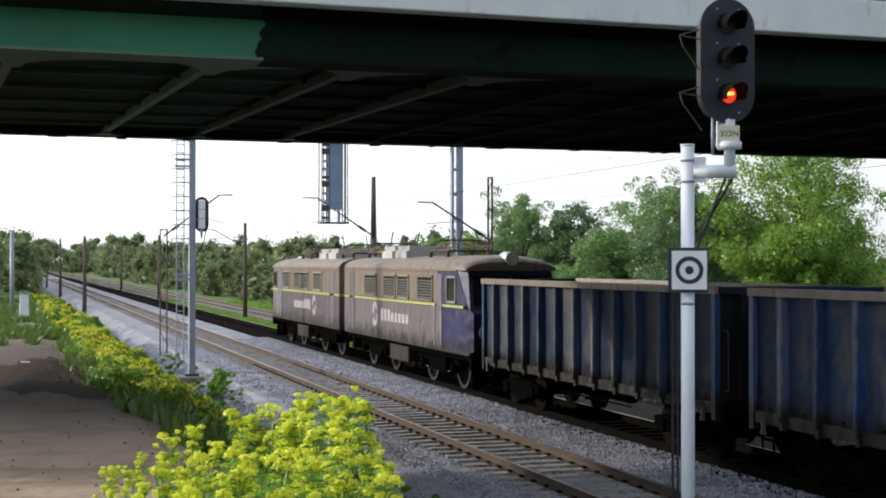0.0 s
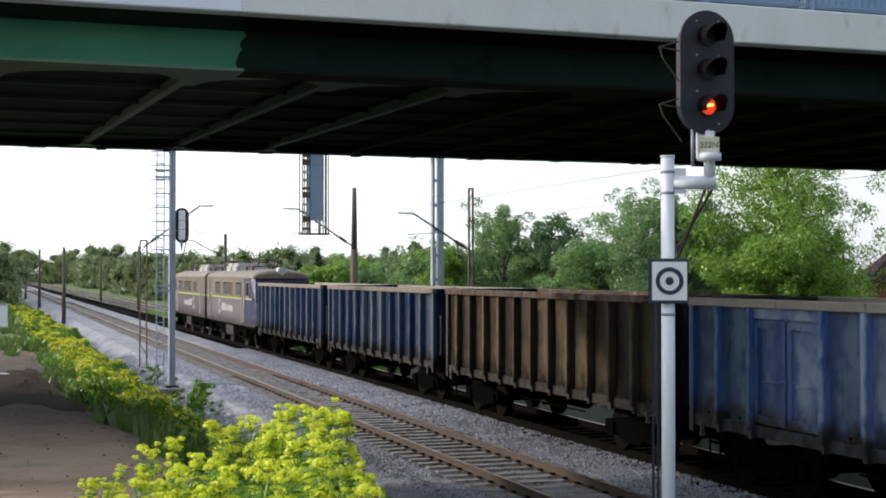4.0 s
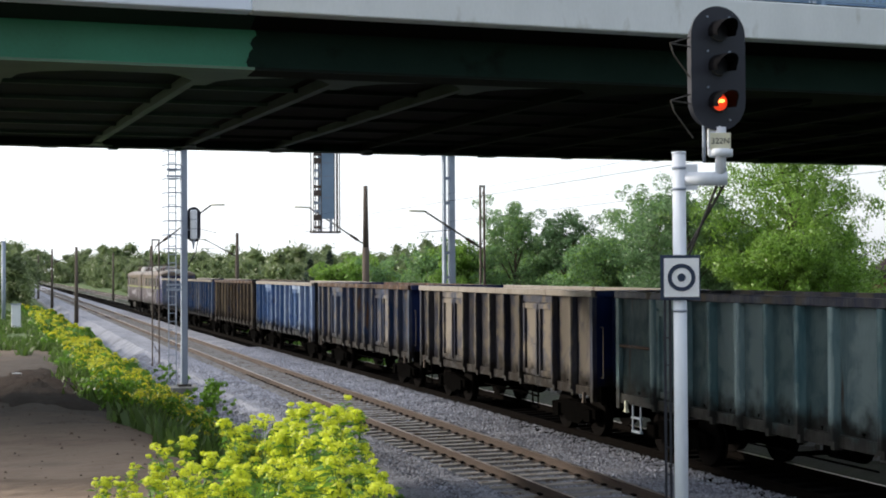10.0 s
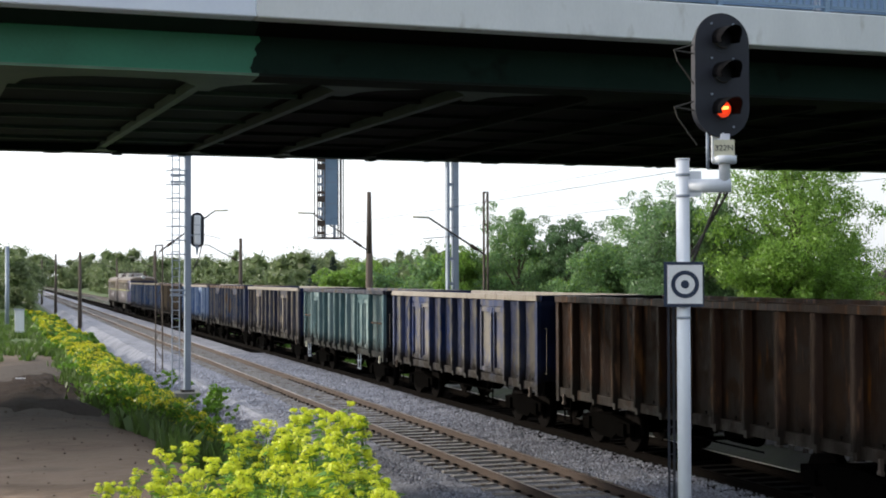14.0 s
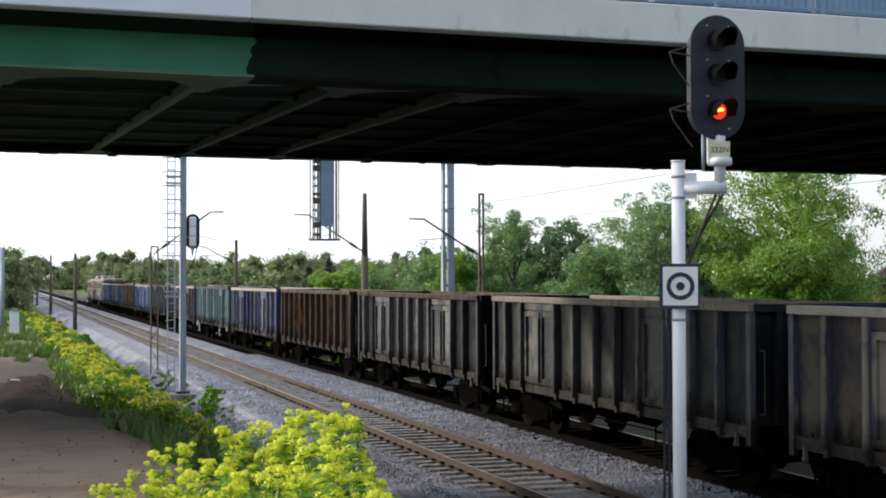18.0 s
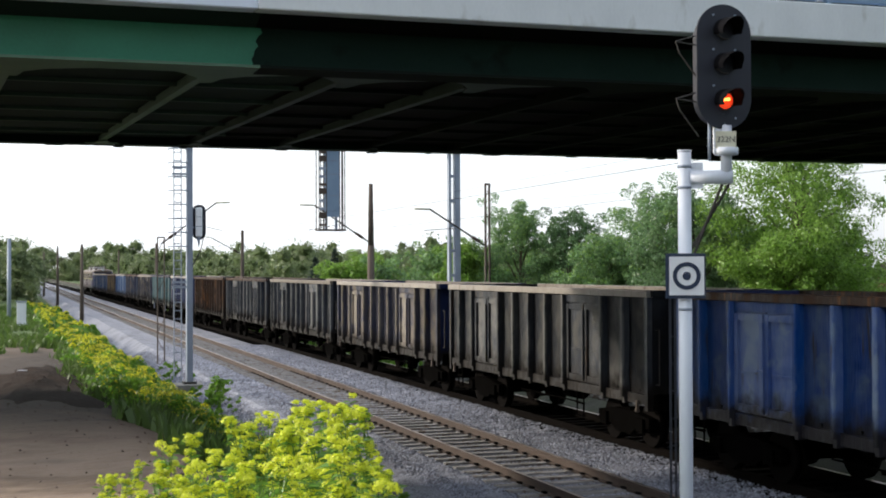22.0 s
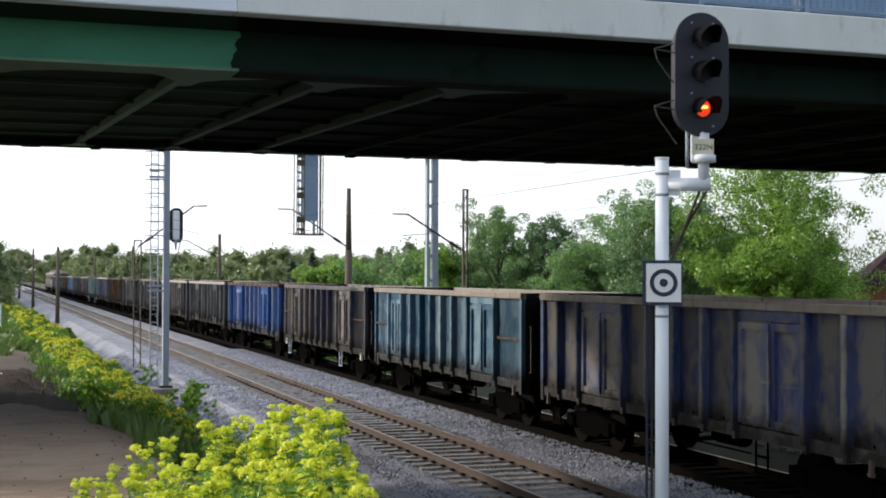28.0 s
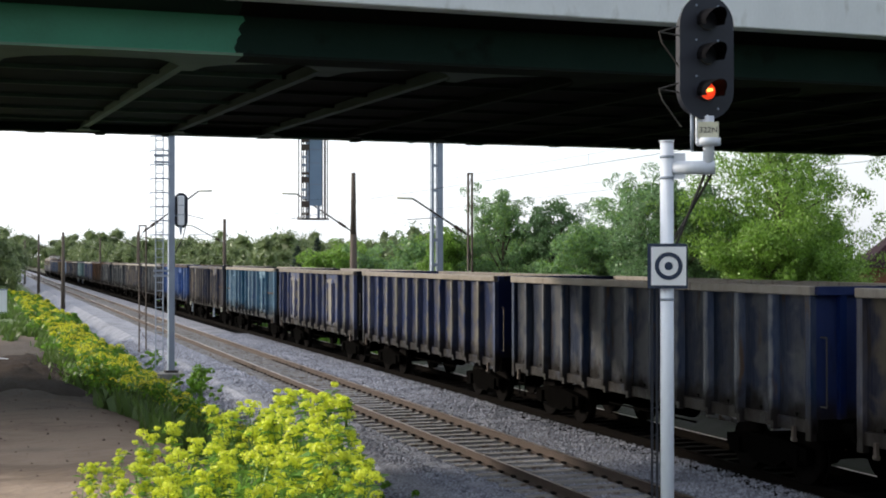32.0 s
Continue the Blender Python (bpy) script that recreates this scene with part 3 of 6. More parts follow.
RAIL = [(-0.075, -0.172), (0.075, -0.172), (0.075, -0.16), (0.012, -0.145), (0.009, -0.05), (0.034, -0.036), (0.034, -0.004), (0.03, 0), (-0.03, 0), (-0.034, -0.004), (-0.034, -0.036), (-0.009, -0.05), (-0.012, -0.145), (-0.075, -0.16)]


def sleeper_shape(bm, x0=-1.3, x1=1.3):
    prism(bm, [(-0.14, -0.34), (0.14, -0.34), (0.1, -0.17), (-0.1, -0.17)], x0, x1, 0)
    for s in (-0.752, 0.752):
        box(bm, s - 0.2, s + 0.2, -0.105, 0.105, -0.19, -0.162)


def track(name, x, label, rust, near=False, tie="sleeper"):
    tr = thing(name, label, "railway track", pose(x, 0, 0), kind="structure")
    for s in (-0.752, 0.752):
        rail = part("rail", shape(prism, [(s + px, pz) for px, pz in RAIL], BACK, FAR, 1), rust, tr)
        # the train track's near head is near-black too, shade put into its colour
        part("rail_head", shape(box, s - 0.028, s + 0.028, BACK, FAR, -0.002, 0.003), M["rail_dark"] if rust is M["rail_dark"] and s < 0 else M["steel_rail"], rail, "worn running surface")
    me = mesh_of("sleeper", shape(sleeper_shape), M[tie])
    clip = bmesh.new()
    for s in (-1, 1):
        box(clip, s * 0.075 - 0.03, s * 0.075 + 0.03, -0.06, 0.06, -0.165, -0.12)
        tube(clip, (s * 0.1, -0.07, -0.14), (s * 0.1, 0.07, -0.14), 0.018, n=6)
    clip = mesh_of("rail_fastening", clip, M["rail_dark"])
    first, last = (16.0, 76.0) if near else (30.0, 76.0)
    y = first
    while y < last:
        sl = part("sleeper", me, None, tr)
        sl.location = (0, y, random.uniform(-0.008, 0.008))
        if near and y < 52:
            for s in (-0.752, 0.752):
                part("rail_fastening", clip, None, sl).location = (s, 0, 0)
        y += 0.6
    rest = bmesh.new()
    y = last
    while y < 330:
        box(rest, -1.3, 1.3, y - 0.12, y + 0.12, -0.34, -0.17)
        y += 0.6
    y = first - 0.6
    while y > -120:
        box(rest, -1.3, 1.3, y - 0.12, y + 0.12, -0.34, -0.17)
        y -= 0.6
    tagged(part("far_sleepers", rest, M[tie], tr), kind="stuff")
    return tr


track("track_near", NEAR_X, "empty track with rusty-sided rails on concrete sleepers", M["rail_rust"], True)
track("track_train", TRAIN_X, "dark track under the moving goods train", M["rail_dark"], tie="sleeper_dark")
track("track_third", THIRD_X, "rusty far siding beyond the goods train", M["rail_rust"])


# ---- road bridge over the tracks ----
BR_N, BR_F, BR_Z, BR_L, BR_R, JOINT = 20.2, 33.9, 6.80, -9.0, 31.0, 3.56
NEAR_Z = 6.72                            # the near girder is set lower to fit the camera's view
SKEW = -0.066                            # cross girders lean to the left, metres a metre


def road_bridge():
    br = thing("road_bridge", "road bridge with dark green steel girders and a concrete edge beam", "bridge", kind="structure")
    split = 5.05
    # lighter left part, near-black right: fall of skylight put into the deck colours
    for lo, hi, mt, lab in ((BR_L - 3, split, "soffit_lit", "deck seen from below, light from the left put into its greener colour"), (split, BR_R + 3, "soffit", "deck seen from below, deeper shade put into its near-black colour")):
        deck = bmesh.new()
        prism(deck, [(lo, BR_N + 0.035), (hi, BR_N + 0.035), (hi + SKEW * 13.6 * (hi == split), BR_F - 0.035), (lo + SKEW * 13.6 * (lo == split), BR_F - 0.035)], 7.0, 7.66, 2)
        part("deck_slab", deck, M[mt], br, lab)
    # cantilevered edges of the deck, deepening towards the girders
    for lo, hi, mt in ((BR_L - 3, JOINT, "soffit_lit"), (JOINT, BR_R + 3, "soffit")):
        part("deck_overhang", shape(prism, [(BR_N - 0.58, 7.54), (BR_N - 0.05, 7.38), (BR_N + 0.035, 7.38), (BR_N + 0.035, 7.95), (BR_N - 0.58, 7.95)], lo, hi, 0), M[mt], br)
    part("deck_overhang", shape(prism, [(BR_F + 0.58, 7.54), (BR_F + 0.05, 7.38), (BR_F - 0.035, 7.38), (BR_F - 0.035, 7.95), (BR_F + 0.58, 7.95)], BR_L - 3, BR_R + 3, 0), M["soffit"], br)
    for lo, hi, mt, lab in ((BR_L - 3, JOINT - 0.12, "concrete_new", "freshly painted pale blue-white edge beam"), (JOINT - 0.12, BR_R + 3, "concrete", "weathered grey concrete edge beam")):
        part("edge_beam", shape(box, lo, hi, BR_N - 0.9, BR_N - 0.58, 7.49, 8.11), M[mt], br, lab, 0.02)
    # the fresh green coat ends in a ragged hand-rolled edge
    coat = [(JOINT + 0.1 * noise.noise((k * 0.7, 0, 3)) + 0.16 * (k / 9 - 0.5), NEAR_Z + 0.04 + (7.378 - NEAR_Z - 0.04) * k / 9) for k in range(10)]
    part("girder_web", shape(prism, [(BR_L - 3, NEAR_Z + 0.04)] + coat + [(BR_L - 3, 7.378)], BR_N, BR_N + 0.03, 1), M["girder_new"], br, "freshly painted green girder web")
    part("girder_web", shape(prism, [(BR_R + 3, 7.378)] + coat[::-1] + [(BR_R + 3, NEAR_Z + 0.04)], BR_N, BR_N + 0.03, 1), M["girder"], br, "dark green girder web")
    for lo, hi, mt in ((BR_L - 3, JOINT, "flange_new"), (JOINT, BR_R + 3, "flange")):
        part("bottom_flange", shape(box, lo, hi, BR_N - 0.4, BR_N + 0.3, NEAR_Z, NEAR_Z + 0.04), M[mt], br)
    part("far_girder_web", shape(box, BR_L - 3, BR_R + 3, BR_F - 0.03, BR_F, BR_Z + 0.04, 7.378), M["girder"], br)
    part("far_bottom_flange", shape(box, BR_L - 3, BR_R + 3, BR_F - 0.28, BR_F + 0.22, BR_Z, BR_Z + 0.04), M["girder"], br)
    part("far_edge_beam", shape(box, BR_L - 3, BR_R + 3, BR_F + 0.58, BR_F + 0.9, 7.42, 8.1), M["concrete"], br)
    # bolted splices and lumps of rust along the lower edge of the far flange
    r = random.Random(4)
    x = BR_L + 2
    while x < BR_R - 2:
        part("splice_plate", shape(box, x, x + r.uniform(0.12, 0.5), BR_F - 0.2, BR_F + 0.2, BR_Z - r.uniform(0.015, 0.04), BR_Z - 0.001), M["girder"], br)
        x += r.choice((0.35, 0.9, 1.6, 2.4))
    # slim cross girders that fan out into the flanges, and stringers under the deck
    def cross_girder(bm):
        def lean(y0, y1, half, z0, z1, drop):
            """A bar along the girder that follows the skew and the drop to the near girder."""
            v = []
            for y in (y0, y1):
                f = (BR_F - y) / (BR_F - BR_N) * drop
                c = SKEW * (y - 22)
                v += [bm.verts.new((c - half, y, z0 - f)), bm.verts.new((c + half, y, z0 - f)), bm.verts.new((c + half, y, z1)), bm.verts.new((c - half, y, z1))]
            for q in ((0, 1, 2, 3), (7, 6, 5, 4), (0, 4, 5, 1), (1, 5, 6, 2), (2, 6, 7, 3), (3, 7, 4, 0)):
                bm.faces.new([v[k] for k in q])
        lean(BR_N + 0.31, BR_F - 0.29, 0.075, BR_Z + 0.05, BR_Z + 0.08, 0.07)
        lean(BR_N + 0.04, BR_F - 0.04, 0.012, BR_Z + 0.08, 6.999, 0.0)
    def gusset(bm):
        c, n = SKEW * -1.2, BR_N
        prism(bm, [(c - 0.62, n + 0.305), (c + 1.25, n + 0.305), (c + 0.98, n + 0.4), (c + 0.5, n + 0.62), (c + 0.2, n + 0.95), (c + 0.09, n + 1.5), (c - 0.09, n + 1.5), (c - 0.2, n + 0.95), (c - 0.42, n + 0.55)], NEAR_Z + 0.005, NEAR_Z + 0.03, 2)
        c = SKEW * 11.2
        prism(bm, [(c - 0.4, BR_F - 0.285), (c + 0.4, BR_F - 0.285), (c + 0.16, BR_F - 0.5), (c + 0.09, BR_F - 0.95), (c - 0.09, BR_F - 0.95), (c - 0.16, BR_F - 0.5)], BR_Z + 0.005, BR_Z + 0.035, 2)
    # tones step darker to the right: fading light put into the girders' colours
    made = {mt: (mesh_of("cross_girder", shape(cross_girder), M[mt]), mesh_of("gusset", shape(gusset), M[mt])) for mt in ("flange_new", "flange_mid", "flange")}
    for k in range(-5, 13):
        cg, gus = made["flange_new" if k < 1 else "flange_mid" if k < 3 else "flange"]
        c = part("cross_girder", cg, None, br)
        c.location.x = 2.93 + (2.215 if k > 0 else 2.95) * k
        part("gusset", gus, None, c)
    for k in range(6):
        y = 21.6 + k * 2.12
        for lo, hi, mt in ((BR_L - 3, split - 0.1, "stringer_lit"), (split - 0.1, BR_R + 3, "flange")):
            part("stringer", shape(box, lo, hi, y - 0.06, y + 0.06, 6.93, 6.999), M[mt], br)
    # railing of uprights between two rails
    rail = part("railing", shape(box, BR_L - 3, BR_R + 3, BR_N - 0.78, BR_N - 0.72, 9.15, 9.2), M["blue_panel"], br, "blue-grey steel bridge railing")
    part("railing_foot", shape(box, BR_L - 3, BR_R + 3, BR_N - 0.77, BR_N - 0.73, 8.2, 8.24), M["blue_panel"], rail)
    bar, post = mesh_of("railing_bar", shape(box, -0.012, 0.012, BR_N - 0.762, BR_N - 0.738, 8.24, 9.15), M["blue_panel"]), mesh_of("railing_post", shape(box, -0.04, 0.04, BR_N - 0.79, BR_N - 0.71, 8.1, 9.15), M["blue_panel"])
    x = 4.0
    while x < 17:
        part("railing_bar", bar, None, rail).location.x = x
        x += 0.13
    x = BR_L
    while x < BR_R:
        part("railing_post", post, None, rail).location.x = x
        x += 2.0
    # blue screen behind the railing, in sheets between pale posts, on a dark kerb
    part("parapet_kerb", shape(box, BR_L - 3, BR_R + 3, BR_N - 0.56, BR_N - 0.3, 7.96, 8.2), M["flange_mid"], br)
    x = -2.0
    while x < BR_R - 2:
        sheet = part("screen_sheet", shape(box, x + 0.05, x + 2.95, BR_N - 0.45, BR_N - 0.42, 8.2, 10.2), M["barrier"], br, "blue screen sheet on the parapet")
        part("screen_post", shape(box, x - 0.04, x + 0.04, BR_N - 0.52, BR_N - 0.4, 8.2, 10.25), M["white_pole"], sheet)
        x += 3.0
    for lo, hi in ((BR_L - 3, BR_L), (BR_R, BR_R + 3)):
        part("abutment", shape(box, lo, hi, BR_N - 0.5, BR_F + 0.5, -1.6, BR_Z - 0.002), M["old_concrete"], br, "plain concrete abutment")
    return br


road_bridge()

# ---- colour-light signal on a white tubular mast ----
def colour_light_signal():
    sg = thing("railway_signal", "three-lamp railway signal showing red on a white tubular mast", "signal", pose(7.07, 13.33, 0, 0, 0, -27.9))
    base = -0.9
    mast = part("mast", shape(tube, (0, 0, base), (0, 0, 5.02), 0.074, n=20), M["white_pole"], sg, "white-painted steel tube")
    part("mast_cap", shape(tube, (0, 0, 5.02), (0, 0, 5.04), 0.08, n=20), M["white_pole"], mast)
    for z in (4.86, 4.63, 3.3):
        part("clamp", shape(tube, (0, 0, z - 0.014), (0, 0, z + 0.014), 0.079, n=20), M["galv"], mast)
    part("foundation", shape(box, -0.35, 0.35, -0.35, 0.35, -1.6, base), M["concrete"], sg, bevel=0.03)
    arm = part("bracket_arm", shape(tube, (0.06, 0, 4.74), (0.52, 0, 4.74), 0.075, n=18), M["white_pole"], sg)
    part("arm_plate", shape(box, 0.04, 0.2, -0.02, 0.02, 4.62, 4.9), M["white_pole"], arm)
    part("upright", shape(tube, (0.45, 0, 4.74), (0.45, 0, 5.3), 0.06, n=14), M["white_pole"], arm)
    part("collar", shape(tube, (0.45, 0, 4.98), (0.45, 0, 5.06), 0.13, n=16), M["white_pole"], arm)
    part("cable_conduit", shape(tube, (0.27, -0.05, 4.92), (0.27, -0.05, 5.34), 0.018, n=8), M["galv"], arm)
    part("junction_box", shape(box, 0.31, 0.45, -0.03, 0.12, 5.0, 5.32), M["white_pole"], arm, bevel=0.01)
    # oval background board
    w, lo, hi, cx = 0.325, 5.26, 6.62, 0.42
    out = [(cx + w * math.cos(a), hi - w + w * math.sin(a)) for a in np.linspace(0, math.pi, 19)]
    out += [(cx + w * math.cos(a), lo + w + w * math.sin(a)) for a in np.linspace(math.pi, math.tau, 19)]
    board = bmesh.new()
    prism(board, out, -0.03, 0.0, 1)
    prism(board, [(cx + (px - cx) * 0.72, 5.94 + (pz - 5.94) * 0.9) for px, pz in out], 0.0, 0.25, 1)
    head = part("signal_head", board, M["black"], sg, "black oval background board")
    head.matrix_basis = pose(cx, 0, 0, 0, 0, 26) @ pose(-cx, 0, 0)
    for z, lit in ((6.34, 0), (5.965, 0), (5.57, 1)):
        lens = part("lens", shape(tube, (cx, -0.05, z), (cx, -0.03, z), 0.092, n=20), M["red_lamp"] if lit else M["black"], head, "lit red lens" if lit else "unlit lens")
        if lit:
            part("filament", shape(tube, (cx - 0.05, -0.056, z + 0.005), (cx + 0.05, -0.056, z + 0.015), 0.018, n=8), M["red_core"], lens)
        hood = bmesh.new()
        n = 18
        ring = []
        for k in range(n + 1):
            a = radians(-25 + 230 * k / n)
            ca, sa = math.cos(a), math.sin(a)
            reach = 0.2 + 0.13 * max(0, sa)
            ring.append([hood.verts.new((cx + r * ca, y, z + r * sa - dz)) for r, y, dz in ((0.125, -0.03, 0), (0.118, -0.03 - reach, 0.02), (0.111, -0.03 - reach, 0.02), (0.117, -0.03, 0))])
        for k in range(n):
            for j in range(3):
                hood.faces.new((ring[k][j], ring[k + 1][j], ring[k + 1][j + 1], ring[k][j + 1]))
        part("lamp_hood", hood, M["hood_black"], head)
        part("bezel", shape(tube, (cx, -0.034, z), (cx, -0.028, z), 0.15, n=22), M["black"], head)
        part("lens_ring", shape(sweep, [(cx + 0.104 * math.cos(a), -0.06, z + 0.104 * math.sin(a)) for a in np.linspace(1.2, 5.1, 18)], 0.008), M["dark_steel"], head)
        for s in (-1, 1):
            part("bolt", shape(tube, (cx + s * 0.13 if z < 5.7 or s < 0 else cx + 0.13, -0.045, z + 0.16 if s < 0 else z - 0.19 if z < 5.7 else z + 0.16), (cx + s * 0.13, -0.03, z + 0.16 if s < 0 else z - 0.19 if z < 5.7 else z + 0.16), 0.012, n=8), M["galv"], head)
    # wire guards on the side
    for z in (6.0, 5.38):
        g = bmesh.new()
        for p, q in (((0.13, 0.03, z + 0.28), (-0.13, 0.02, z + 0.2)), ((-0.13, 0.02, z + 0.2), (0.14, 0.03, z + 0.17)), ((-0.13, 0.02, z + 0.2), (-0.09, 0.02, z + 0.08)), ((-0.09, 0.02, z + 0.08), (0.14, 0.03, z - 0.2))):
            tube(g, p, q, 0.009, n=6)
        part("step_bracket", g, M["dark_steel"], head)
    # identification plate
    pl = part("number_plate", shape(box, 0.335, 0.555, -0.09, -0.075, 5.05, 5.23), M["cream"], sg, "cream plate with dark characters")
    txt = bpy.data.curves.new("plate_text", "FONT")
    txt.body, txt.size, txt.align_x, txt.align_y, txt.extrude = "322N", 0.088, "CENTER", "CENTER", 0.001
    tx = new("plate_text", txt)
    tx.data.materials.append(M["black"])
    tx.parent, tx.matrix_basis = pl, pose(0.445, -0.0935, 5.14, 90, 0, 0)
    # square plate with a ring and a disc
    sq = part("ring_sign", shape(box, -0.21, 0.22, -0.115, -0.085, 3.42, 3.91), M["navy"], sg, "white square sign with a dark ring and dot", 0.004)
    part("sign_face", shape(box, -0.17, 0.205, -0.121, -0.116, 3.455, 3.875), M["plate_white"], sq)
    ring = bmesh.new()
    c, n = (0.018, 3.665), 40
    loops = [[ring.verts.new((c[0] + r * math.cos(k * math.tau / n), y, c[1] + r * math.sin(k * math.tau / n))) for k in range(n)] for r, y in ((0.15, -0.122), (0.15, -0.126), (0.105, -0.126), (0.105, -0.122))]
    for a, b in zip(loops, loops[1:]):
        for k in range(n):
            ring.faces.new((a[k], a[(k + 1) % n], b[(k + 1) % n], b[k]))
    part("sign_ring", ring, M["navy"], sq)
    part("sign_dot", shape(tube, (c[0], -0.122, c[1]), (c[0], -0.127, c[1]), 0.045, n=24), M["navy"], sq)
    # ladder behind the mast
    lad = bmesh.new()
    for s in (-0.11, -0.165):
        box(lad, s - 0.014, s + 0.014, 0.06, 0.1, base, 3.42)
    for k in range(14):
        tube(lad, (-0.165, 0.08, base + 0.3 * k), (-0.11, 0.08, base + 0.3 * k), 0.008, n=6)
    part("ladder", lad, M["black"], sg)
    strut = bmesh.new()
    tube(strut, (0.42, 0.05, 4.7), (0.04, 0.3, 3.75), 0.016, n=6), tube(strut, (0.5, 0.05, 4.7), (0.07, 0.3, 3.95), 0.016, n=6)
    for k in range(4):
        f = k / 4
        tube(strut, (0.42 - 0.38 * f, 0.05 + 0.25 * f, 4.7 - 0.95 * f), (0.5 - 0.43 * (f + 0.1), 0.05 + 0.25 * f, 4.7 - 0.75 * (f + 0.1)), 0.009, n=6)
    part("ladder_strut", strut, M["dark_steel"], sg)
    return sg


colour_light_signal()


# ---- signal gantry beyond the bridge ----
GY = 49.5


def gantry():
    g = thing("signal_gantry", "blue-grey steel signal gantry spanning the tracks", "gantry", pose(0, GY, 0))
    legs = []
    for x in (6.18, 16.36):
        leg = bmesh.new()
        box(leg, x + 0.02, x + 0.24, -0.14, 0.14, -0.3, 8.25)
        legs.append(part("leg", leg, M["galv"], g, bevel=0.01))
        part("foundation", shape(box, x - 0.35, x + 0.6, -0.5, 0.5, -1.0, -0.34), M["old_concrete"], g, bevel=0.03)
        part("base_plate", shape(box, x - 0.1, x + 0.36, -0.25, 0.25, -0.34, -0.26), M["dark_steel"], legs[-1])
    # the far leg is two channels joined by battens
    part("channel", shape(box, 16.14, 16.24, -0.12, 0.12, -0.3, 8.25), M["galv"], legs[1])
    z = 0.6
    while z < 8:
        part("batten", shape(box, 16.24, 16.39, -0.1, -0.08, z, z + 0.12), M["galv"], legs[1])
        z += 0.95
    beam = bmesh.new()
    box(beam, 5.7, 16.9, -0.4, -0.25, 8.25, 8.4), box(beam, 5.7, 16.9, 0.25, 0.4, 8.25, 8.4), box(beam, 5.7, 16.9, -0.4, -0.25, 9.0, 9.12), box(beam, 5.7, 16.9, 0.25, 0.4, 9.0, 9.12)
    for k in range(14):
        x = 5.8 + k * 0.8
        tube(beam, (x, -0.33, 8.35), (x + 0.4, -0.33, 9.05), 0.035, n=6), tube(beam, (x + 0.4, -0.33, 9.05), (x + 0.8, -0.33, 8.35), 0.035, n=6)
        box(beam, x, x + 0.06, -0.3, 0.3, 8.27, 8.33)
    part("beam", beam, M["galv"], g)
    # ladder beside the first leg, with long hoop bars
    lad = bmesh.new()
    for s in (-0.43, -0.17):
        tube(lad, (6.18 + s, -0.1, -0.3), (6.18 + s, -0.1, 8.3), 0.02, n=6)
    for k in range(28):
        tube(lad, (5.75, -0.1, -0.1 + 0.3 * k), (6.01, -0.1, -0.1 + 0.3 * k), 0.016, n=6)
    ladder = part("ladder", lad, M["galv"], g)
    for z in (7.18, 7.42, 3.1, 3.28):
        part("ladder_bracket", shape(box, 5.68, 6.22, -0.13, -0.07, z, z + 0.075), M["galv"], ladder)
    z = 4.6
    while z < 8.3:
        hoop = bmesh.new()
        pts = [(5.88 - 0.34 * math.cos(radians(180 * a / 8)), -0.1 - 0.55 * math.sin(radians(180 * a / 8)), z) for a in range(9)]
        sweep(hoop, pts, 0.026)
        part("safety_hoop", hoop, M["galv"], ladder)
        z += 0.5
    # signal head beside the first leg, seen from its rear
    hd = bmesh.new()
    w, cx = 0.245, 6.67
    out = [(cx + w * math.cos(a), 6.13 - w + w * math.sin(a)) for a in np.linspace(0, math.pi, 13)] + [(cx + w * math.cos(a), 5.1 + w * math.sin(a)) for a in np.linspace(math.pi, math.tau, 13)]
    prism(hd, out, 0.05, 0.1, 1)
    sh = part("signal_head", hd, M["black"], g, "rear of a black signal head with a pale casing")
    part("lamp_casing", shape(box, cx - 0.14, cx + 0.1, -0.14, 0.05, 4.95, 6.02), M["plate_white"], sh, bevel=0.04)
    for z in (5.32, 5.66):
        part("casing_seam", shape(box, cx - 0.145, cx + 0.105, -0.146, -0.141, z, z + 0.02), M["galv"], sh)
    part("head_foot", shape(tube, (cx - 0.02, 0, 4.98), (cx - 0.02, 0, 4.6), 0.07, 0.02, n=8), M["galv"], sh)
    part("head_bracket", shape(tube, (6.4, 0.0, 5.3), (cx, 0.0, 5.3), 0.03, n=6), M["galv"], sh)
    part("cable_loop", shape(tube, (6.42, 0, 3.9), (cx + 0.06, 0, 4.5), 0.022, n=6), M["dark_steel"], sh)
    part("cable_drop", shape(tube, (cx + 0.06, 0, 4.5), (cx + 0.16, 0, 4.98), 0.018, n=6), M["dark_steel"], sh)
    # hanging ladder cage with a board between the tracks
    hang = part("hanging_cage", shape(box, 11.30, 11.86, -0.04, 0.0, 5.72, 8.25), M["blue_panel"], g, "blue-grey board in a hanging ladder cage")
    for z in (6.5, 7.3, 7.8):
        part("board_seam", shape(box, 11.30, 11.86, -0.05, -0.041, z, z + 0.025), M["galv"], hang)
    for x in (11.02, 11.2, 11.3, 11.92, 12.0):
        for y in (-0.35, 0.15):
            part("cage_upright", shape(tube, (x, y, 5.25), (x, y, 8.25), 0.02, n=6), M["dark_steel"], hang)
    z = 5.35
    while z < 8.2:
        part("cage_rung", shape(box, 11.03, 11.29, -0.37, -0.33, z, z + 0.1 if int(z * 7) % 3 else z + 0.22), M["galv"] if int(z * 5) % 2 else M["rusty_steel"], hang)
        part("cage_rung", shape(tube, (11.86, -0.35, z), (12.0, 0.15, z), 0.014, n=5), M["galv"], hang)
        z += 0.3
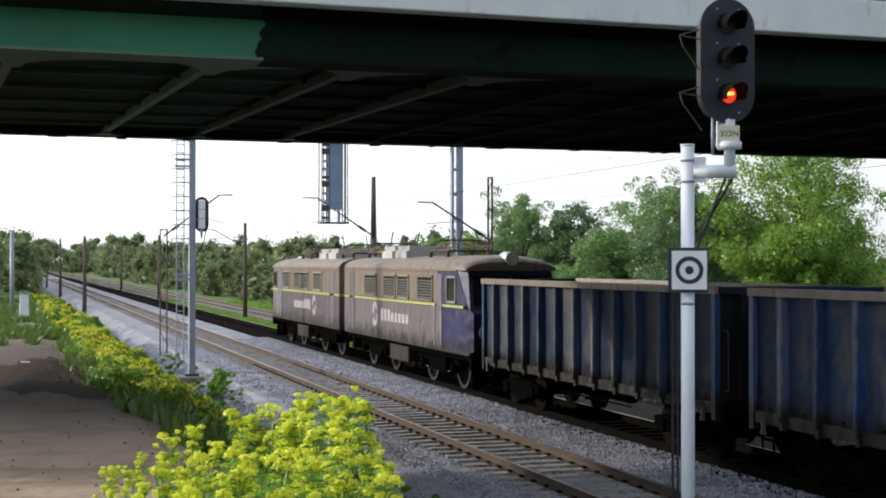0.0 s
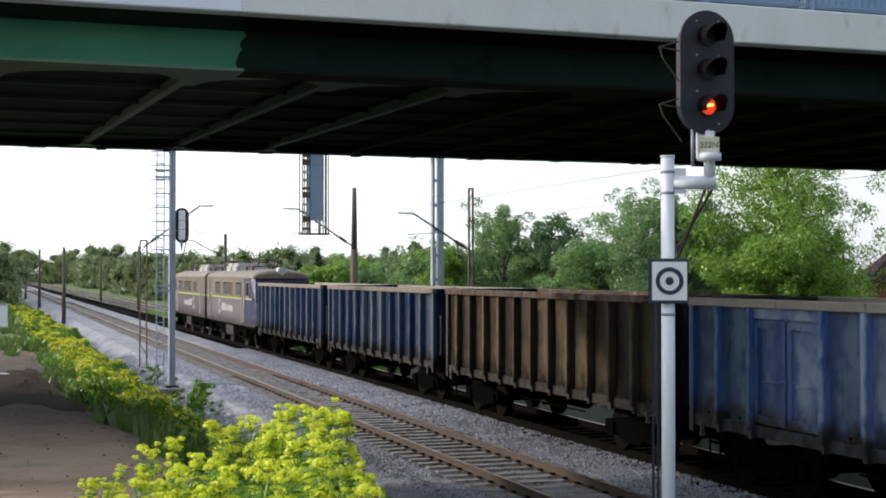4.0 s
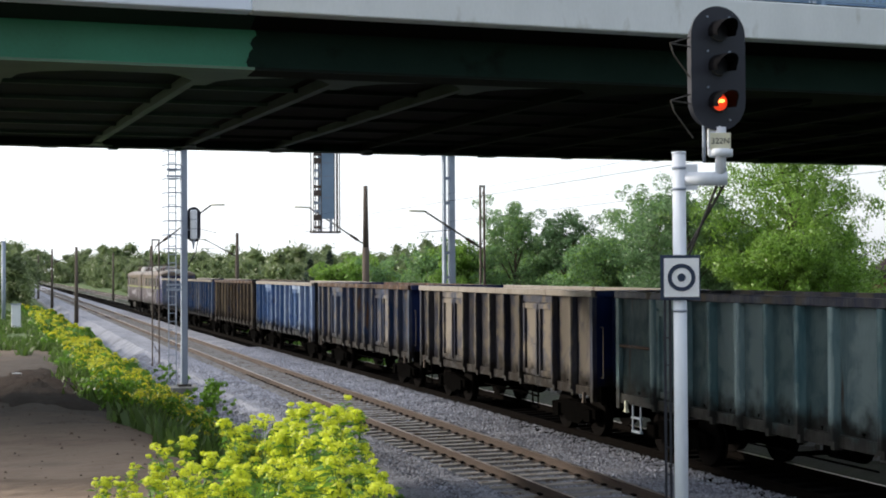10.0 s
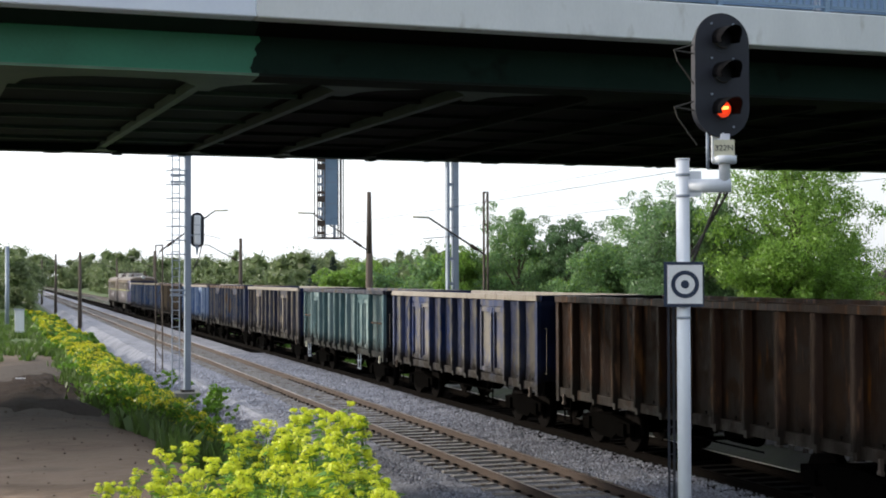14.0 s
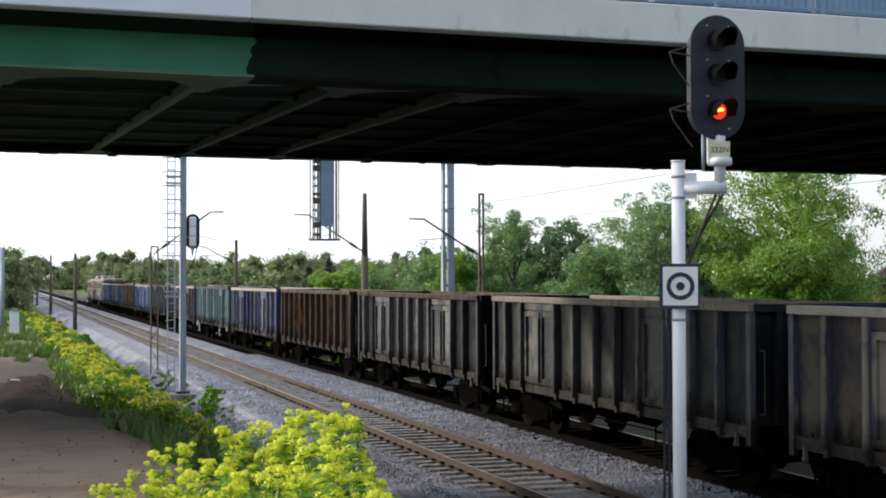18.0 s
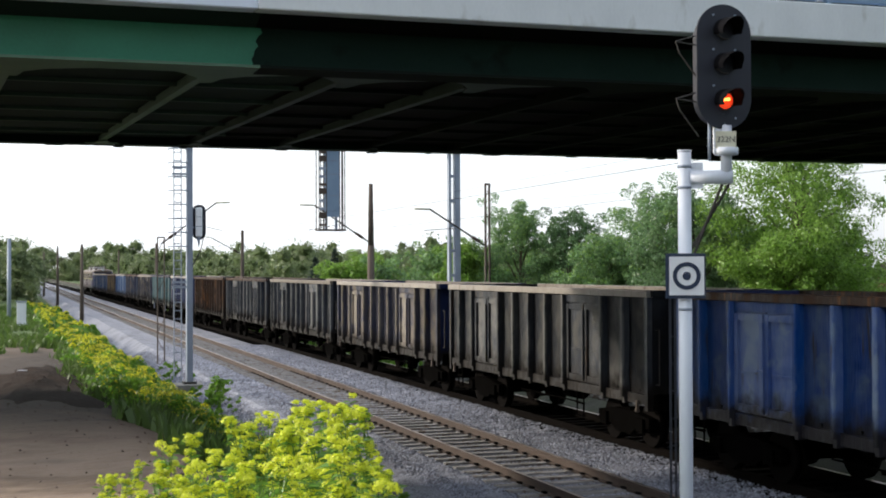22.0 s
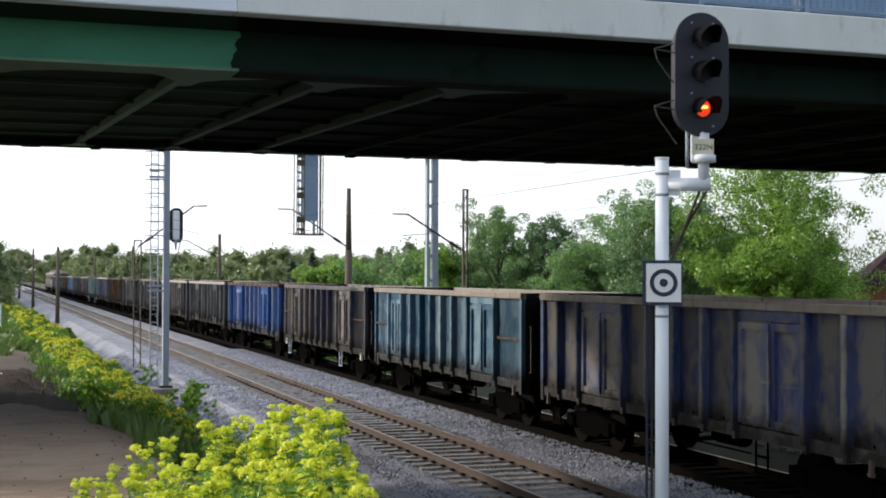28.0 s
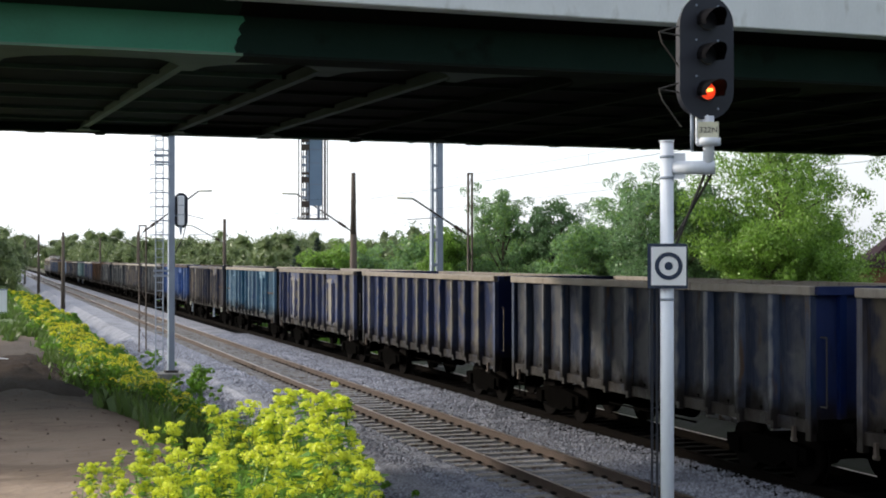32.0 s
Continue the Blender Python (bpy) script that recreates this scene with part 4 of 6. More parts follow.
    part("cage_floor", shape(box, 10.98, 12.04, -0.4, 0.2, 5.19, 5.25), M["dark_steel"], hang)
    for x in (11.36, 11.74):
        part("board_foot", shape(box, x - 0.05, x + 0.05, -0.03, 0.0, 5.25, 5.72), M["galv"], hang)
    return g


gantry()


# ---- catenary masts, street lamps and other uprights ----
def pole(name, label, x, y, top, r0, r1, material, category="mast", n=10, base=-1.3):
    p = thing(name, label, category, pose(x, y, 0))
    part("shaft", shape(tube, (0, 0, base), (0, 0, top), r0, r1, n=n), material, p)
    return p


def cantilever(p, z0, dx, z1, tail, material):
    """A bracket: strut from the shaft up to the wire, a short level end and a thin stay."""
    a = part("cantilever", shape(tube, (0, 0, z0), (dx, 0, z1), 0.035, n=8), material, p)
    part("cantilever_end", shape(tube, (dx, 0, z1), (dx + tail, 0, z1 + 0.02), 0.04, n=8), M["cream"], a)
    part("insulator", shape(tube, (dx * 0.14, 0, z0 + (z1 - z0) * 0.14), (dx * 0.27, 0, z0 + (z1 - z0) * 0.27), 0.065, n=8), M["rail_rust"], a)
    part("steady_arm", shape(tube, (dx * 0.55, 0, z0 + (z1 - z0) * 0.5), (dx * 1.1, 0, z0 + 0.62), 0.014, n=5), M["wire"], a)


pm = thing("catenary_mast", "tapered brown concrete catenary mast with a bracket", "mast", pose(16.6, 62.8, 0))
part("shaft", shape(tube, (0, 0, 4.9), (0, 0, 7.85), 0.15, 0.10, n=10), M["pole_wood"], pm)
part("foot_section", shape(tube, (0, 0, -1.3), (0, 0, 4.9), 0.2, 0.165, n=10), M["pole_wood"], pm)
cantilever(pm, 5.0, -2.75, 6.79, -0.7, M["dark_steel"])


def twin_mast(label, x, y, top, gap, heavy=0.04):
    p = thing("catenary_mast", label, "mast", pose(x, y, 0))
    for s in (-gap / 2, gap / 2):
        part("channel", shape(box, s - heavy, s + heavy, -0.06, 0.06, -1.3, top), M["rusty_steel"], p)
    z, k = -0.8, 1
    while z < top - 0.4:
        part("lacing_bar", shape(tube, (-gap / 2 * k, 0, z), (gap / 2 * k, 0, z + 0.55), 0.014, n=5), M["rusty_steel"], p)
        z, k = z + 0.9, -k
    part("head_plate", shape(box, -gap / 2 - heavy, gap / 2 + heavy, -0.05, 0.05, top, top + 0.06), M["rusty_steel"], p)
    return p


tm = twin_mast("slim rusty twin-channel catenary mast among trees", 17.6, 49.1, 6.98, 0.16, 0.025)
cantilever(tm, 4.6, -2.3, 6.02, -0.62, M["dark_steel"])
tm = twin_mast("slim dark lattice mast with a bracket over the empty track", 6.64, 62.0, 5.2, 0.3, 0.025)
cantilever(tm, 4.93, 2.5, 6.82, 0.6, M["dark_steel"])
for x, y, top, reach in ((16.8, 101.0, 6.7, -2.4), (6.3, 122.0, 6.05, 0), (6.3, 180.0, 6.9, 2.6), (16.6, 160.0, 6.9, -2.4), (16.6, 215.0, 6.9, -2.4), (6.3, 245.0, 6.9, 2.6)):
    fm = thing("catenary_mast", "dark distant catenary mast beside the tracks", "mast", pose(x, y, 0))
    part("shaft", shape(tube, (0, 0, -1.3), (0, 0, top), 0.2, 0.11, n=8), M["pole_wood"], fm)
    if reach:
        cantilever(fm, 4.9, reach, 6.2, reach * 0.25, M["dark_steel"])
pole("blue_post", "blue-grey steel post beside the earth road", 0.25, 108.0, 6.2, 0.16, 0.15, M["galv"], "post")


def relay_box(x, y, z, w, h):
    b = thing("relay_cabinet", "small pale grey trackside relay cabinet on a plinth", "cabinet", pose(x, y, z))
    part("body", shape(box, -w / 2, w / 2, -0.2, 0.2, 0.25, h), M["plate_white"], b, bevel=0.02)
    part("roof", shape(box, -w / 2 - 0.05, w / 2 + 0.05, -0.25, 0.25, h, h + 0.06), M["galv"], b)
    part("plinth", shape(box, -w / 2 - 0.05, w / 2 + 0.05, -0.25, 0.25, -0.4, 0.25), M["concrete"], b)


relay_box(0.87, 82.0, ground_z(0.87, 82), 0.52, 1.5)

# overhead wires: contact wire and catenary over each electrified track
def wires():
    for x in (NEAR_X, TRAIN_X):
        line = thing("overhead_line", "thin overhead contact wire and catenary over a track", "wire", pose(x, 0, 0))
        cw, ms, drops = bmesh.new(), bmesh.new(), []
        tube(cw, (0, -200, 5.35), (0, 400, 5.35), 0.0038, n=5)
        ys = [-60.0, -6.0, 49.0, 101.0, 160.0, 215.0, 300.0] if x > 12 else [-60.0, -6.0, 62.0, 122.0, 180.0, 245.0, 300.0]
        for a, b in zip(ys, ys[1:]):
            sag = 1.33 if a < 20 < b else 0.95          # the carrying wire is brought down under the bridge
            pts = [(0, a + (b - a) * k / 10, 6.85 - sag * (1 - abs(2 * k / 10 - 1) ** (3.2 if sag > 1 else 2))) for k in range(11)]
            for p, q in zip(pts, pts[1:]):
                tube(ms, p, q, 0.0022, n=5, caps=False)
            drops += [pts[k] for k in (2, 4, 6, 8)]
        part("contact_wire", cw, M["wire"], line)
        part("catenary_wire", ms, M["wire"], line)
        for p in drops:
            part("dropper", shape(tube, (0, p[1], 5.35), p, 0.002, n=4, caps=False), M["wire"], line)


wires()

# ---- goods train ----
PITCH = 14.04
TRAIN = [(0, 21.59), (2, 36.24), (4, 51.09), (6, 66.14), (8, 81.40), (10, 96.88), (12, 112.55), (14, 128.39), (16, 144.38), (18, 160.46), (20, 176.60), (22, 192.73), (24, 208.79), (26, 224.69), (28, 240.36), (30, 255.69), (32, 270.59)]
MOVERS = []
AXLES = []        # turning wheelsets: object, place along its bogie, height, radius, seconds between rows
CACHE = {}


def cached(key, material, build, bevel=0.0):
    k = (key, material.name)
    if k not in CACHE:
        bm = bmesh.new()
        build(bm)
        CACHE[k] = mesh_of(key, bm, material, bevel)
    return CACHE[k]


BAY = 1.07
PAINTS = dict(
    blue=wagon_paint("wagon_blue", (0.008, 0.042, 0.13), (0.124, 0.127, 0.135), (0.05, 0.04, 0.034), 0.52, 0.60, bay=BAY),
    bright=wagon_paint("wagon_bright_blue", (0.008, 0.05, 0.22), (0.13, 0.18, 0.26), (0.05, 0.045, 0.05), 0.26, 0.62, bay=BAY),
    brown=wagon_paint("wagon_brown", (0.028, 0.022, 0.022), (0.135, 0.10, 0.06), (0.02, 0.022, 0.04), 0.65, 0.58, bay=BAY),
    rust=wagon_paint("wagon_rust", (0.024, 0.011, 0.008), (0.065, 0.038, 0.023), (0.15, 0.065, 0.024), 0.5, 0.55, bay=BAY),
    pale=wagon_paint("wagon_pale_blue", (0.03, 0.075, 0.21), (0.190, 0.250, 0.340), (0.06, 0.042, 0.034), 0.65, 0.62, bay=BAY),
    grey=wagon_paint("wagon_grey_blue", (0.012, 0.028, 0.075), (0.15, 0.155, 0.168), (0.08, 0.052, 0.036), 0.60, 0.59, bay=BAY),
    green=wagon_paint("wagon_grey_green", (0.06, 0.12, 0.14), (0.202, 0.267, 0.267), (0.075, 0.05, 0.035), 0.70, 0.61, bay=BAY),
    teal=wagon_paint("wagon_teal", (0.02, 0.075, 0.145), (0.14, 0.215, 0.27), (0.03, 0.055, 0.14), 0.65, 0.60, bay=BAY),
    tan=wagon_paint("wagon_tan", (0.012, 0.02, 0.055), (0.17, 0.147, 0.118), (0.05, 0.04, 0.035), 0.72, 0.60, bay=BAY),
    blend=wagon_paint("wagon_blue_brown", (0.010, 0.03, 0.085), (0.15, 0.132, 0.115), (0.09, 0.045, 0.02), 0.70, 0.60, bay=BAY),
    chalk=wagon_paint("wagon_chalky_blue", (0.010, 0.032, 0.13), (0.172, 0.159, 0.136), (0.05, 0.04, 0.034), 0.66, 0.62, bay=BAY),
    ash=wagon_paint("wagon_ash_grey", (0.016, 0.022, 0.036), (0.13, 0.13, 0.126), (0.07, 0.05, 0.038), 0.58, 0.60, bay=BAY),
    rim=wagon_paint("wagon_rim", (0.19, 0.165, 0.14), (0.26, 0.235, 0.205), (0.09, 0.065, 0.05), 0.5, 0.60),
    dark_end=wagon_paint("wagon_end_dark", (0.007, 0.008, 0.012), (0.014, 0.014, 0.016), (0.009, 0.007, 0.006), 0.5, 0.6),
    blue_end=wagon_paint("wagon_end_blue", (0.008, 0.018, 0.08), (0.014, 0.02, 0.06), (0.01, 0.01, 0.017), 0.3, 0.64),
)
HALF_L, HALF_W, SILL, RIM = 6.42, 1.37, 0.98, 3.31
LAYOUT = dict(
    doors=([0.0, 1.07, 2.14, 4.26, 5.34, 6.42, 7.50, 8.58, 10.70, 11.77, 12.84], (2, 7)),
    plain=([12.84 * k / 12 for k in range(13)], ()),
    ends=([0.0, 1.75, 3.1, 4.05, 5.0, 5.95, 6.9, 7.85, 9.1, 11.09, 12.84], (1, 8)),
)


def wheelset(parent, y):
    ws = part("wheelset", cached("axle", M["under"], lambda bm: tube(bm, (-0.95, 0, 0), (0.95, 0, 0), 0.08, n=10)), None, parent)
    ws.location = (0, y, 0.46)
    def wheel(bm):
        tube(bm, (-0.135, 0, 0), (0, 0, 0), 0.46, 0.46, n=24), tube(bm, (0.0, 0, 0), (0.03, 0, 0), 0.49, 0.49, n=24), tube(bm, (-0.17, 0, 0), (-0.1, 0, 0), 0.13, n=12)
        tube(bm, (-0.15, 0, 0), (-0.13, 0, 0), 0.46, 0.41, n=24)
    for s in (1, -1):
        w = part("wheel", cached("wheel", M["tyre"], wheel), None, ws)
        w.location, w.rotation_euler = (-0.72 * s, 0, 0), (0, 0, 0 if s > 0 else math.pi)
    AXLES.append((ws, y, 0.46, 0.46, 0.0667))
    return ws


def bogie(parent, y):
    def frame_shape(bm):
        for s in (-1, 1):
            x = s * 1.0
            prism(bm, [(-1.25, 0.62), (-1.25, 0.42), (-0.6, 0.36), (-0.35, 0.22), (0.35, 0.22), (0.6, 0.36), (1.25, 0.42), (1.25, 0.62), (0.5, 0.72), (-0.5, 0.72)], x - 0.08, x + 0.08, 0)
            for yy in (-0.9, 0.9):
                box(bm, x - 0.14, x + 0.14, yy - 0.16, yy + 0.16, 0.32, 0.6)
                for d in (-0.28, 0.28):
                    tube(bm, (x, yy + d, 0.36), (x, yy + d, 0.62), 0.07, n=8)
        box(bm, -1.0, 1.0, -0.2, 0.2, 0.45, 0.75)
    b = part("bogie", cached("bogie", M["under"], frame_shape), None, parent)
    b.location = (0, y, 0)
    for d in (-0.9, 0.9):
        wheelset(b, d)
    return b


def wagon(index, paint, layout, end="dark_end", label="", rim="rim", door_paint=None, marks=0):
    w = thing("open_wagon", label, "goods wagon", group="wagons of the goods train")
    P, E, R = PAINTS[paint], PAINTS[end], PAINTS[rim]
    ys, doors = LAYOUT[layout]
    ys = [HALF_L - y for y in ys]
    def floor(bm):
        box(bm, -HALF_W + 0.03, HALF_W - 0.03, -HALF_L + 0.05, HALF_L - 0.05, 1.18, 1.26)
        for s in (-0.55, 0.55):
            box(bm, s - 0.1, s + 0.1, -HALF_L, HALF_L, 0.86, 1.18)
        for y in (-4.2, -2, 0, 2, 4.2):
            box(bm, -1.3, 1.3, y - 0.08, y + 0.08, 0.95, 1.17)
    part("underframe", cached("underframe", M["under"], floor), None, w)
    for s in (-1, 1):
        def sill(bm):
            box(bm, s * HALF_W - 0.04, s * HALF_W + 0.04, -HALF_L, HALF_L, SILL, SILL + 0.2)
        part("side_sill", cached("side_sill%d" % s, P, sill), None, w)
        def rail(bm):
            box(bm, s * (HALF_W + 0.015) - 0.085, s * (HALF_W + 0.015) + 0.085, -HALF_L - 0.02, HALF_L + 0.02, RIM - 0.15, RIM)
        part("top_rail", cached("top_rail%d" % s, R, rail, 0.015), None, w)
        for k in range(len(ys) - 1):
            a, b = ys[k + 1], ys[k]
            if k in doors:
                mid = (a + b) / 2
                for lo, hi in ((a + 0.06, mid - 0.015), (mid + 0.015, b - 0.06)):
                    wd = hi - lo
                    def leaf(bm, wd=wd):
                        x = s * (HALF_W - 0.02)
                        box(bm, x - 0.02, x + 0.02, 0, wd, SILL + 0.22, RIM - 0.32)
                        o = s * HALF_W
                        for y0, y1 in ((0.02, 0.13), (wd - 0.13, wd - 0.02)):
                            box(bm, o - 0.0, o + s * 0.06, y0, y1, SILL + 0.26, RIM - 0.36)
                        for z0 in (SILL + 0.26, RIM - 0.48):
                            box(bm, o, o + s * 0.05, 0.13, wd - 0.13, z0, z0 + 0.12)
                        box(bm, o, o + s * 0.03, 0.2, wd - 0.2, 1.9, 1.94)
                    d = part("door_leaf", cached("door_leaf%d_%.2f" % (s, wd), PAINTS[door_paint] if door_paint else P, leaf), None, w)
                    d.location.y = lo
                    if lo > mid - 0.1:
                        part("door_latch", cached("door_latch%d" % s, P, lambda bm: (box(bm, s * (HALF_W + 0.09) - 0.02, s * (HALF_W + 0.09) + 0.02, -0.06, -0.01, SILL + 0.3, RIM - 0.5), box(bm, s * (HALF_W + 0.12) - 0.02, s * (HALF_W + 0.12) + 0.02, -0.12, 0.06, 1.97, 2.0))), None, d)
                def lintel(bm, wd=b - a):
                    box(bm, s * HALF_W - 0.05, s * HALF_W + 0.07, 0, wd, RIM - 0.32, RIM - 0.15)
                part("door_lintel", cached("door_lintel%d_%.2f" % (s, b - a), P, lintel), None, w).location.y = a
            else:
                def panel(bm, wd=b - a):
                    # sheet with a slightly dished face
                    x, n = s * (HALF_W - 0.005), 6
                    cols = []
                    for i in range(n + 1):
                        f = i / n
                        dish = s * 0.025 * (1 - (2 * f - 1) ** 2)
                        cols.append([bm.verts.new((x - dish, wd * f, SILL + 0.2)), bm.verts.new((x - dish * 1.4, wd * f, 2.2)), bm.verts.new((x - dish * 0.5, wd * f, RIM - 0.15))])
                    for i in range(n):
                        for j in range(2):
                            bm.faces.new((cols[i][j], cols[i + 1][j], cols[i + 1][j + 1], cols[i][j + 1]))
                    bmesh.ops.solidify(bm, geom=list(bm.faces), thickness=0.02)
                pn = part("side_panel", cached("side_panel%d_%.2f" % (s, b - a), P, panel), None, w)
                pn.location.y = a
                if b - a > 1.5 and layout == "ends":
                    part("panel_rib", cached("panel_rib%d_%.2f" % (s, b - a), PAINTS["rust"], lambda bm, wd=b - a: box(bm, s * HALF_W, s * (HALF_W + 0.06), 0.1, wd - 0.1, 2.14, 2.2)), None, pn)
        for k, y in enumerate(ys):
            def post(bm):
                x0, x1 = s * (HALF_W - 0.03), s * (HALF_W + 0.15)
                prism(bm, [(x0, -0.075), (x1 - s * 0.02, -0.05), (x1, -0.035), (x1, 0.035), (x1 - s * 0.02, 0.05), (x0, 0.075)], SILL + 0.1, RIM - 0.15, 2)
                prism(bm, [(x0, -0.075), (x1 - s * 0.05, -0.05), (x1 - s * 0.05, 0.05), (x0, 0.075)], SILL - 0.04, SILL + 0.1, 2)
            def end_post(bm):
                x0, x1 = s * (HALF_W - 0.04), s * (HALF_W + 0.07)
                box(bm, min(x0, x1), max(x0, x1), -0.07, 0.07, SILL - 0.12, RIM - 0.15)
            last = k in (0, len(ys) - 1)
            part("side_post", cached("end_post%d" % s if last else "side_post%d" % s, P, end_post if last else post), None, w).location.y = y + (0 if not last else -0.07 if k == 0 else 0.07)
    for s in (-1, 1):
        y = s * HALF_L
        def wall(bm):
            box(bm, -HALF_W + 0.04, HALF_W - 0.04, y - s * 0.03 - 0.015, y - s * 0.03 + 0.015, SILL, RIM - 0.12)
        e = part("end_wall", cached("end_wall%d" % s, E, wall), None, w)
        for x in (-0.9, -0.3, 0.3, 0.9):
            part("end_rib", cached("end_rib%d" % s, E, lambda bm: box(bm, -0.06, 0.06, min(y, y + s * 0.1), max(y, y + s * 0.1), SILL, RIM - 0.12)), None, e).location.x = x
        part("end_top_rail", cached("end_top_rail%d" % s, E, lambda bm: box(bm, -HALF_W, HALF_W, min(y - s * 0.04, y + s * 0.12), max(y - s * 0.04, y + s * 0.12), RIM - 0.14, RIM - 0.004)), None, e)
        def handle(bm):
            tube(bm, (-HALF_W + 0.12, y + s * 0.16, 1.4), (-HALF_W + 0.12, y + s * 0.16, 2.5), 0.014, n=6)
            for z in (1.4, 2.5):
                tube(bm, (-HALF_W + 0.12, y + s * 0.16, z), (-HALF_W + 0.12, y, z), 0.014, n=6)
        part("grab_rail", cached("grab_rail%d" % s, M["dark_steel"], handle), None, e)
        def beam(bm):
            box(bm, -1.3, 1.3, min(y, y + s * 0.12), max(y, y + s * 0.12), 0.88, 1.2)
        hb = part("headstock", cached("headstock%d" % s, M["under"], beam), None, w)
        def hook(bm):
            box(bm, -0.06, 0.06, min(y, y + s * 0.55), max(y, y + s * 0.55), 0.98, 1.1)
            tube(bm, (0, y + s * 0.4, 1.0), (0, y + s * 0.58, 0.72), 0.03, n=6)
        part("coupling", cached("coupling%d" % s, M["under"], hook), None, hb)
        for x in (-0.875, 0.875):
            def buf(bm):
                tube(bm, (x, y + s * 0.1, 1.05), (x, y + s * 0.42, 1.05), 0.1, n=12), tube(bm, (x, y + s * 0.42, 1.05), (x, y + s * 0.56, 1.05), 0.07, n=12), tube(bm, (x, y + s * 0.56, 1.05), (x, y + s * 0.6, 1.05), 0.23, 0.22, n=18)
            part("buffer", cached("buffer%d%+.2f" % (s, x), M["under"], buf), None, hb)
        bogie(w, s * 4.5)
    # side furniture under the sill: step frame, brake gear, hooks
    def stepf(bm):
        for yy in (-0.18, 0.18):
            tube(bm, (-HALF_W, yy, SILL), (-HALF_W, yy, 0.42), 0.02, n=6)
        for z in (0.44, 0.72):
            box(bm, -HALF_W - 0.03, -HALF_W + 0.03, -0.2, 0.2, z - 0.02, z + 0.02)
    for yy in ((5.6, -2.9) if layout != "plain" else (5.9,)):
        part("step", cached("step", M["galv"] if marks else M["under"], stepf), None, w).location.y = yy
    def gear(bm):
        tube(bm, (-0.3, -0.6, 0.75), (-0.3, 0.3, 0.75), 0.2, n=12), box(bm, -0.9, 0.9, 0.6, 0.7, 0.55, 0.62), tube(bm, (-0.9, -1.8, 0.62), (-0.9, 2.0, 0.62), 0.02, n=6), tube(bm, (0.3, -2.4, 0.7), (0.3, 2.4, 0.7), 0.025, n=6)
    part("brake_gear", cached("brake_gear", M["under"], gear), None, w)
    for yy in (5.95, -5.95):
        part("tow_hook", cached("tow_hook", M["cream"] if marks else M["rusty_steel"], lambda bm: (box(bm, -HALF_W - 0.1, -HALF_W - 0.04, -0.03, 0.03, 0.82, 1.05), tube(bm, (-HALF_W - 0.07, -0.05, 0.84), (-HALF_W - 0.07, 0.05, 0.84), 0.04, n=8))), None, w).location.y = yy
    MOVERS.append((w, TRAIN_X, -PITCH * (index - 1) + PITCH / 2))
    return w


CONSIST = [
    ("blue", "plain", "dark_end", "dusty dark blue open goods wagon with ribbed sides", "rim", None),
    ("blue", "plain", "blue_end", "dull blue open goods wagon with ribbed steel sides", "rim", None),
    ("brown", "plain", "dark_end", "brown rusty open goods wagon with ribbed sides", "rust", None),
    ("pale", "doors", "dark_end", "faded pale blue open goods wagon with side doors", "rim", None),
    ("blend", "doors", "blue_end", "grimy brown and blue open goods wagon with side doors", "rust", None),
    ("tan", "doors", "blue_end", "dusty olive-tan open goods wagon with a blue end", "rim", None),
    ("green", "ends", "dark_end", "faded grey-green open goods wagon with rusty end ribs", "tan", None),
    ("chalk", "doors", "blue_end", "weathered blue open goods wagon with dusty side doors", "rim", None),
    ("rust", "plain", "dark_end", "dark rust-brown open goods wagon", "rust", None),
    ("ash", "doors", "dark_end", "dusty ash-grey open goods wagon with side doors", "rust", None),
    ("ash", "doors", "dark_end", "dusty ash-grey open goods wagon with ribbed sides", "rim", None),
    ("tan", "doors", "blue_end", "dusty tan and dark blue open goods wagon with side doors", "rim", None),
    ("ash", "doors", "dark_end", "grimy ash-grey open goods wagon with side doors", "rim", None),
    ("bright", "doors", "blue_end", "dented bright blue open goods wagon with side doors", "rust", None),
    ("tan", "ends", "dark_end", "dusty tan and blue open goods wagon with a white step", "tan", None),
    ("teal", "ends", "dark_end", "faded teal open goods wagon with rusty end ribs", "rim", None),
    ("chalk", "doors", "dark_end", "blue open goods wagon with dusty side doors", "rim", None),
    ("chalk", "plain", "blue_end", "blue open goods wagon caked with pale dust", "rim", None),
    ("grey", "plain", "blue_end", "dusty grey-blue open goods wagon", "rim", None),
    ("tan", "doors", "blue_end", "dusty tan and blue open goods wagon", "rim", None),
    ("blue", "doors", "dark_end", "dark blue open goods wagon near the tail", "rim", None),
]
for i, (paint, layout, end, label, rim, dp) in enumerate(CONSIST):
    wagon(i + 1, paint, layout, end, label, rim, dp, marks=1 if i in (6, 14) else 0)

# ---- two-section electric locomotive ----
M["loco_top"] = wagon_paint("loco_upper_grey", (0.175, 0.145, 0.118), (0.23, 0.19, 0.15), (0.12, 0.088, 0.068), 0.5, 0.66)
M["loco_low"] = wagon_paint("loco_lower_purple_grey", (0.098, 0.084, 0.105), (0.15, 0.125, 0.125), (0.08, 0.06, 0.062), 0.4, 0.68)
M["loco_roof"] = wagon_paint("loco_roof", (0.17, 0.135, 0.11), (0.125, 0.10, 0.085), (0.065, 0.05, 0.042), 0.5, 0.58)
M["loco_blue"] = wagon_paint("loco_cab_blue", (0.03, 0.032, 0.10), (0.075, 0.07, 0.12), (0.03, 0.026, 0.04), 0.3, 0.7)
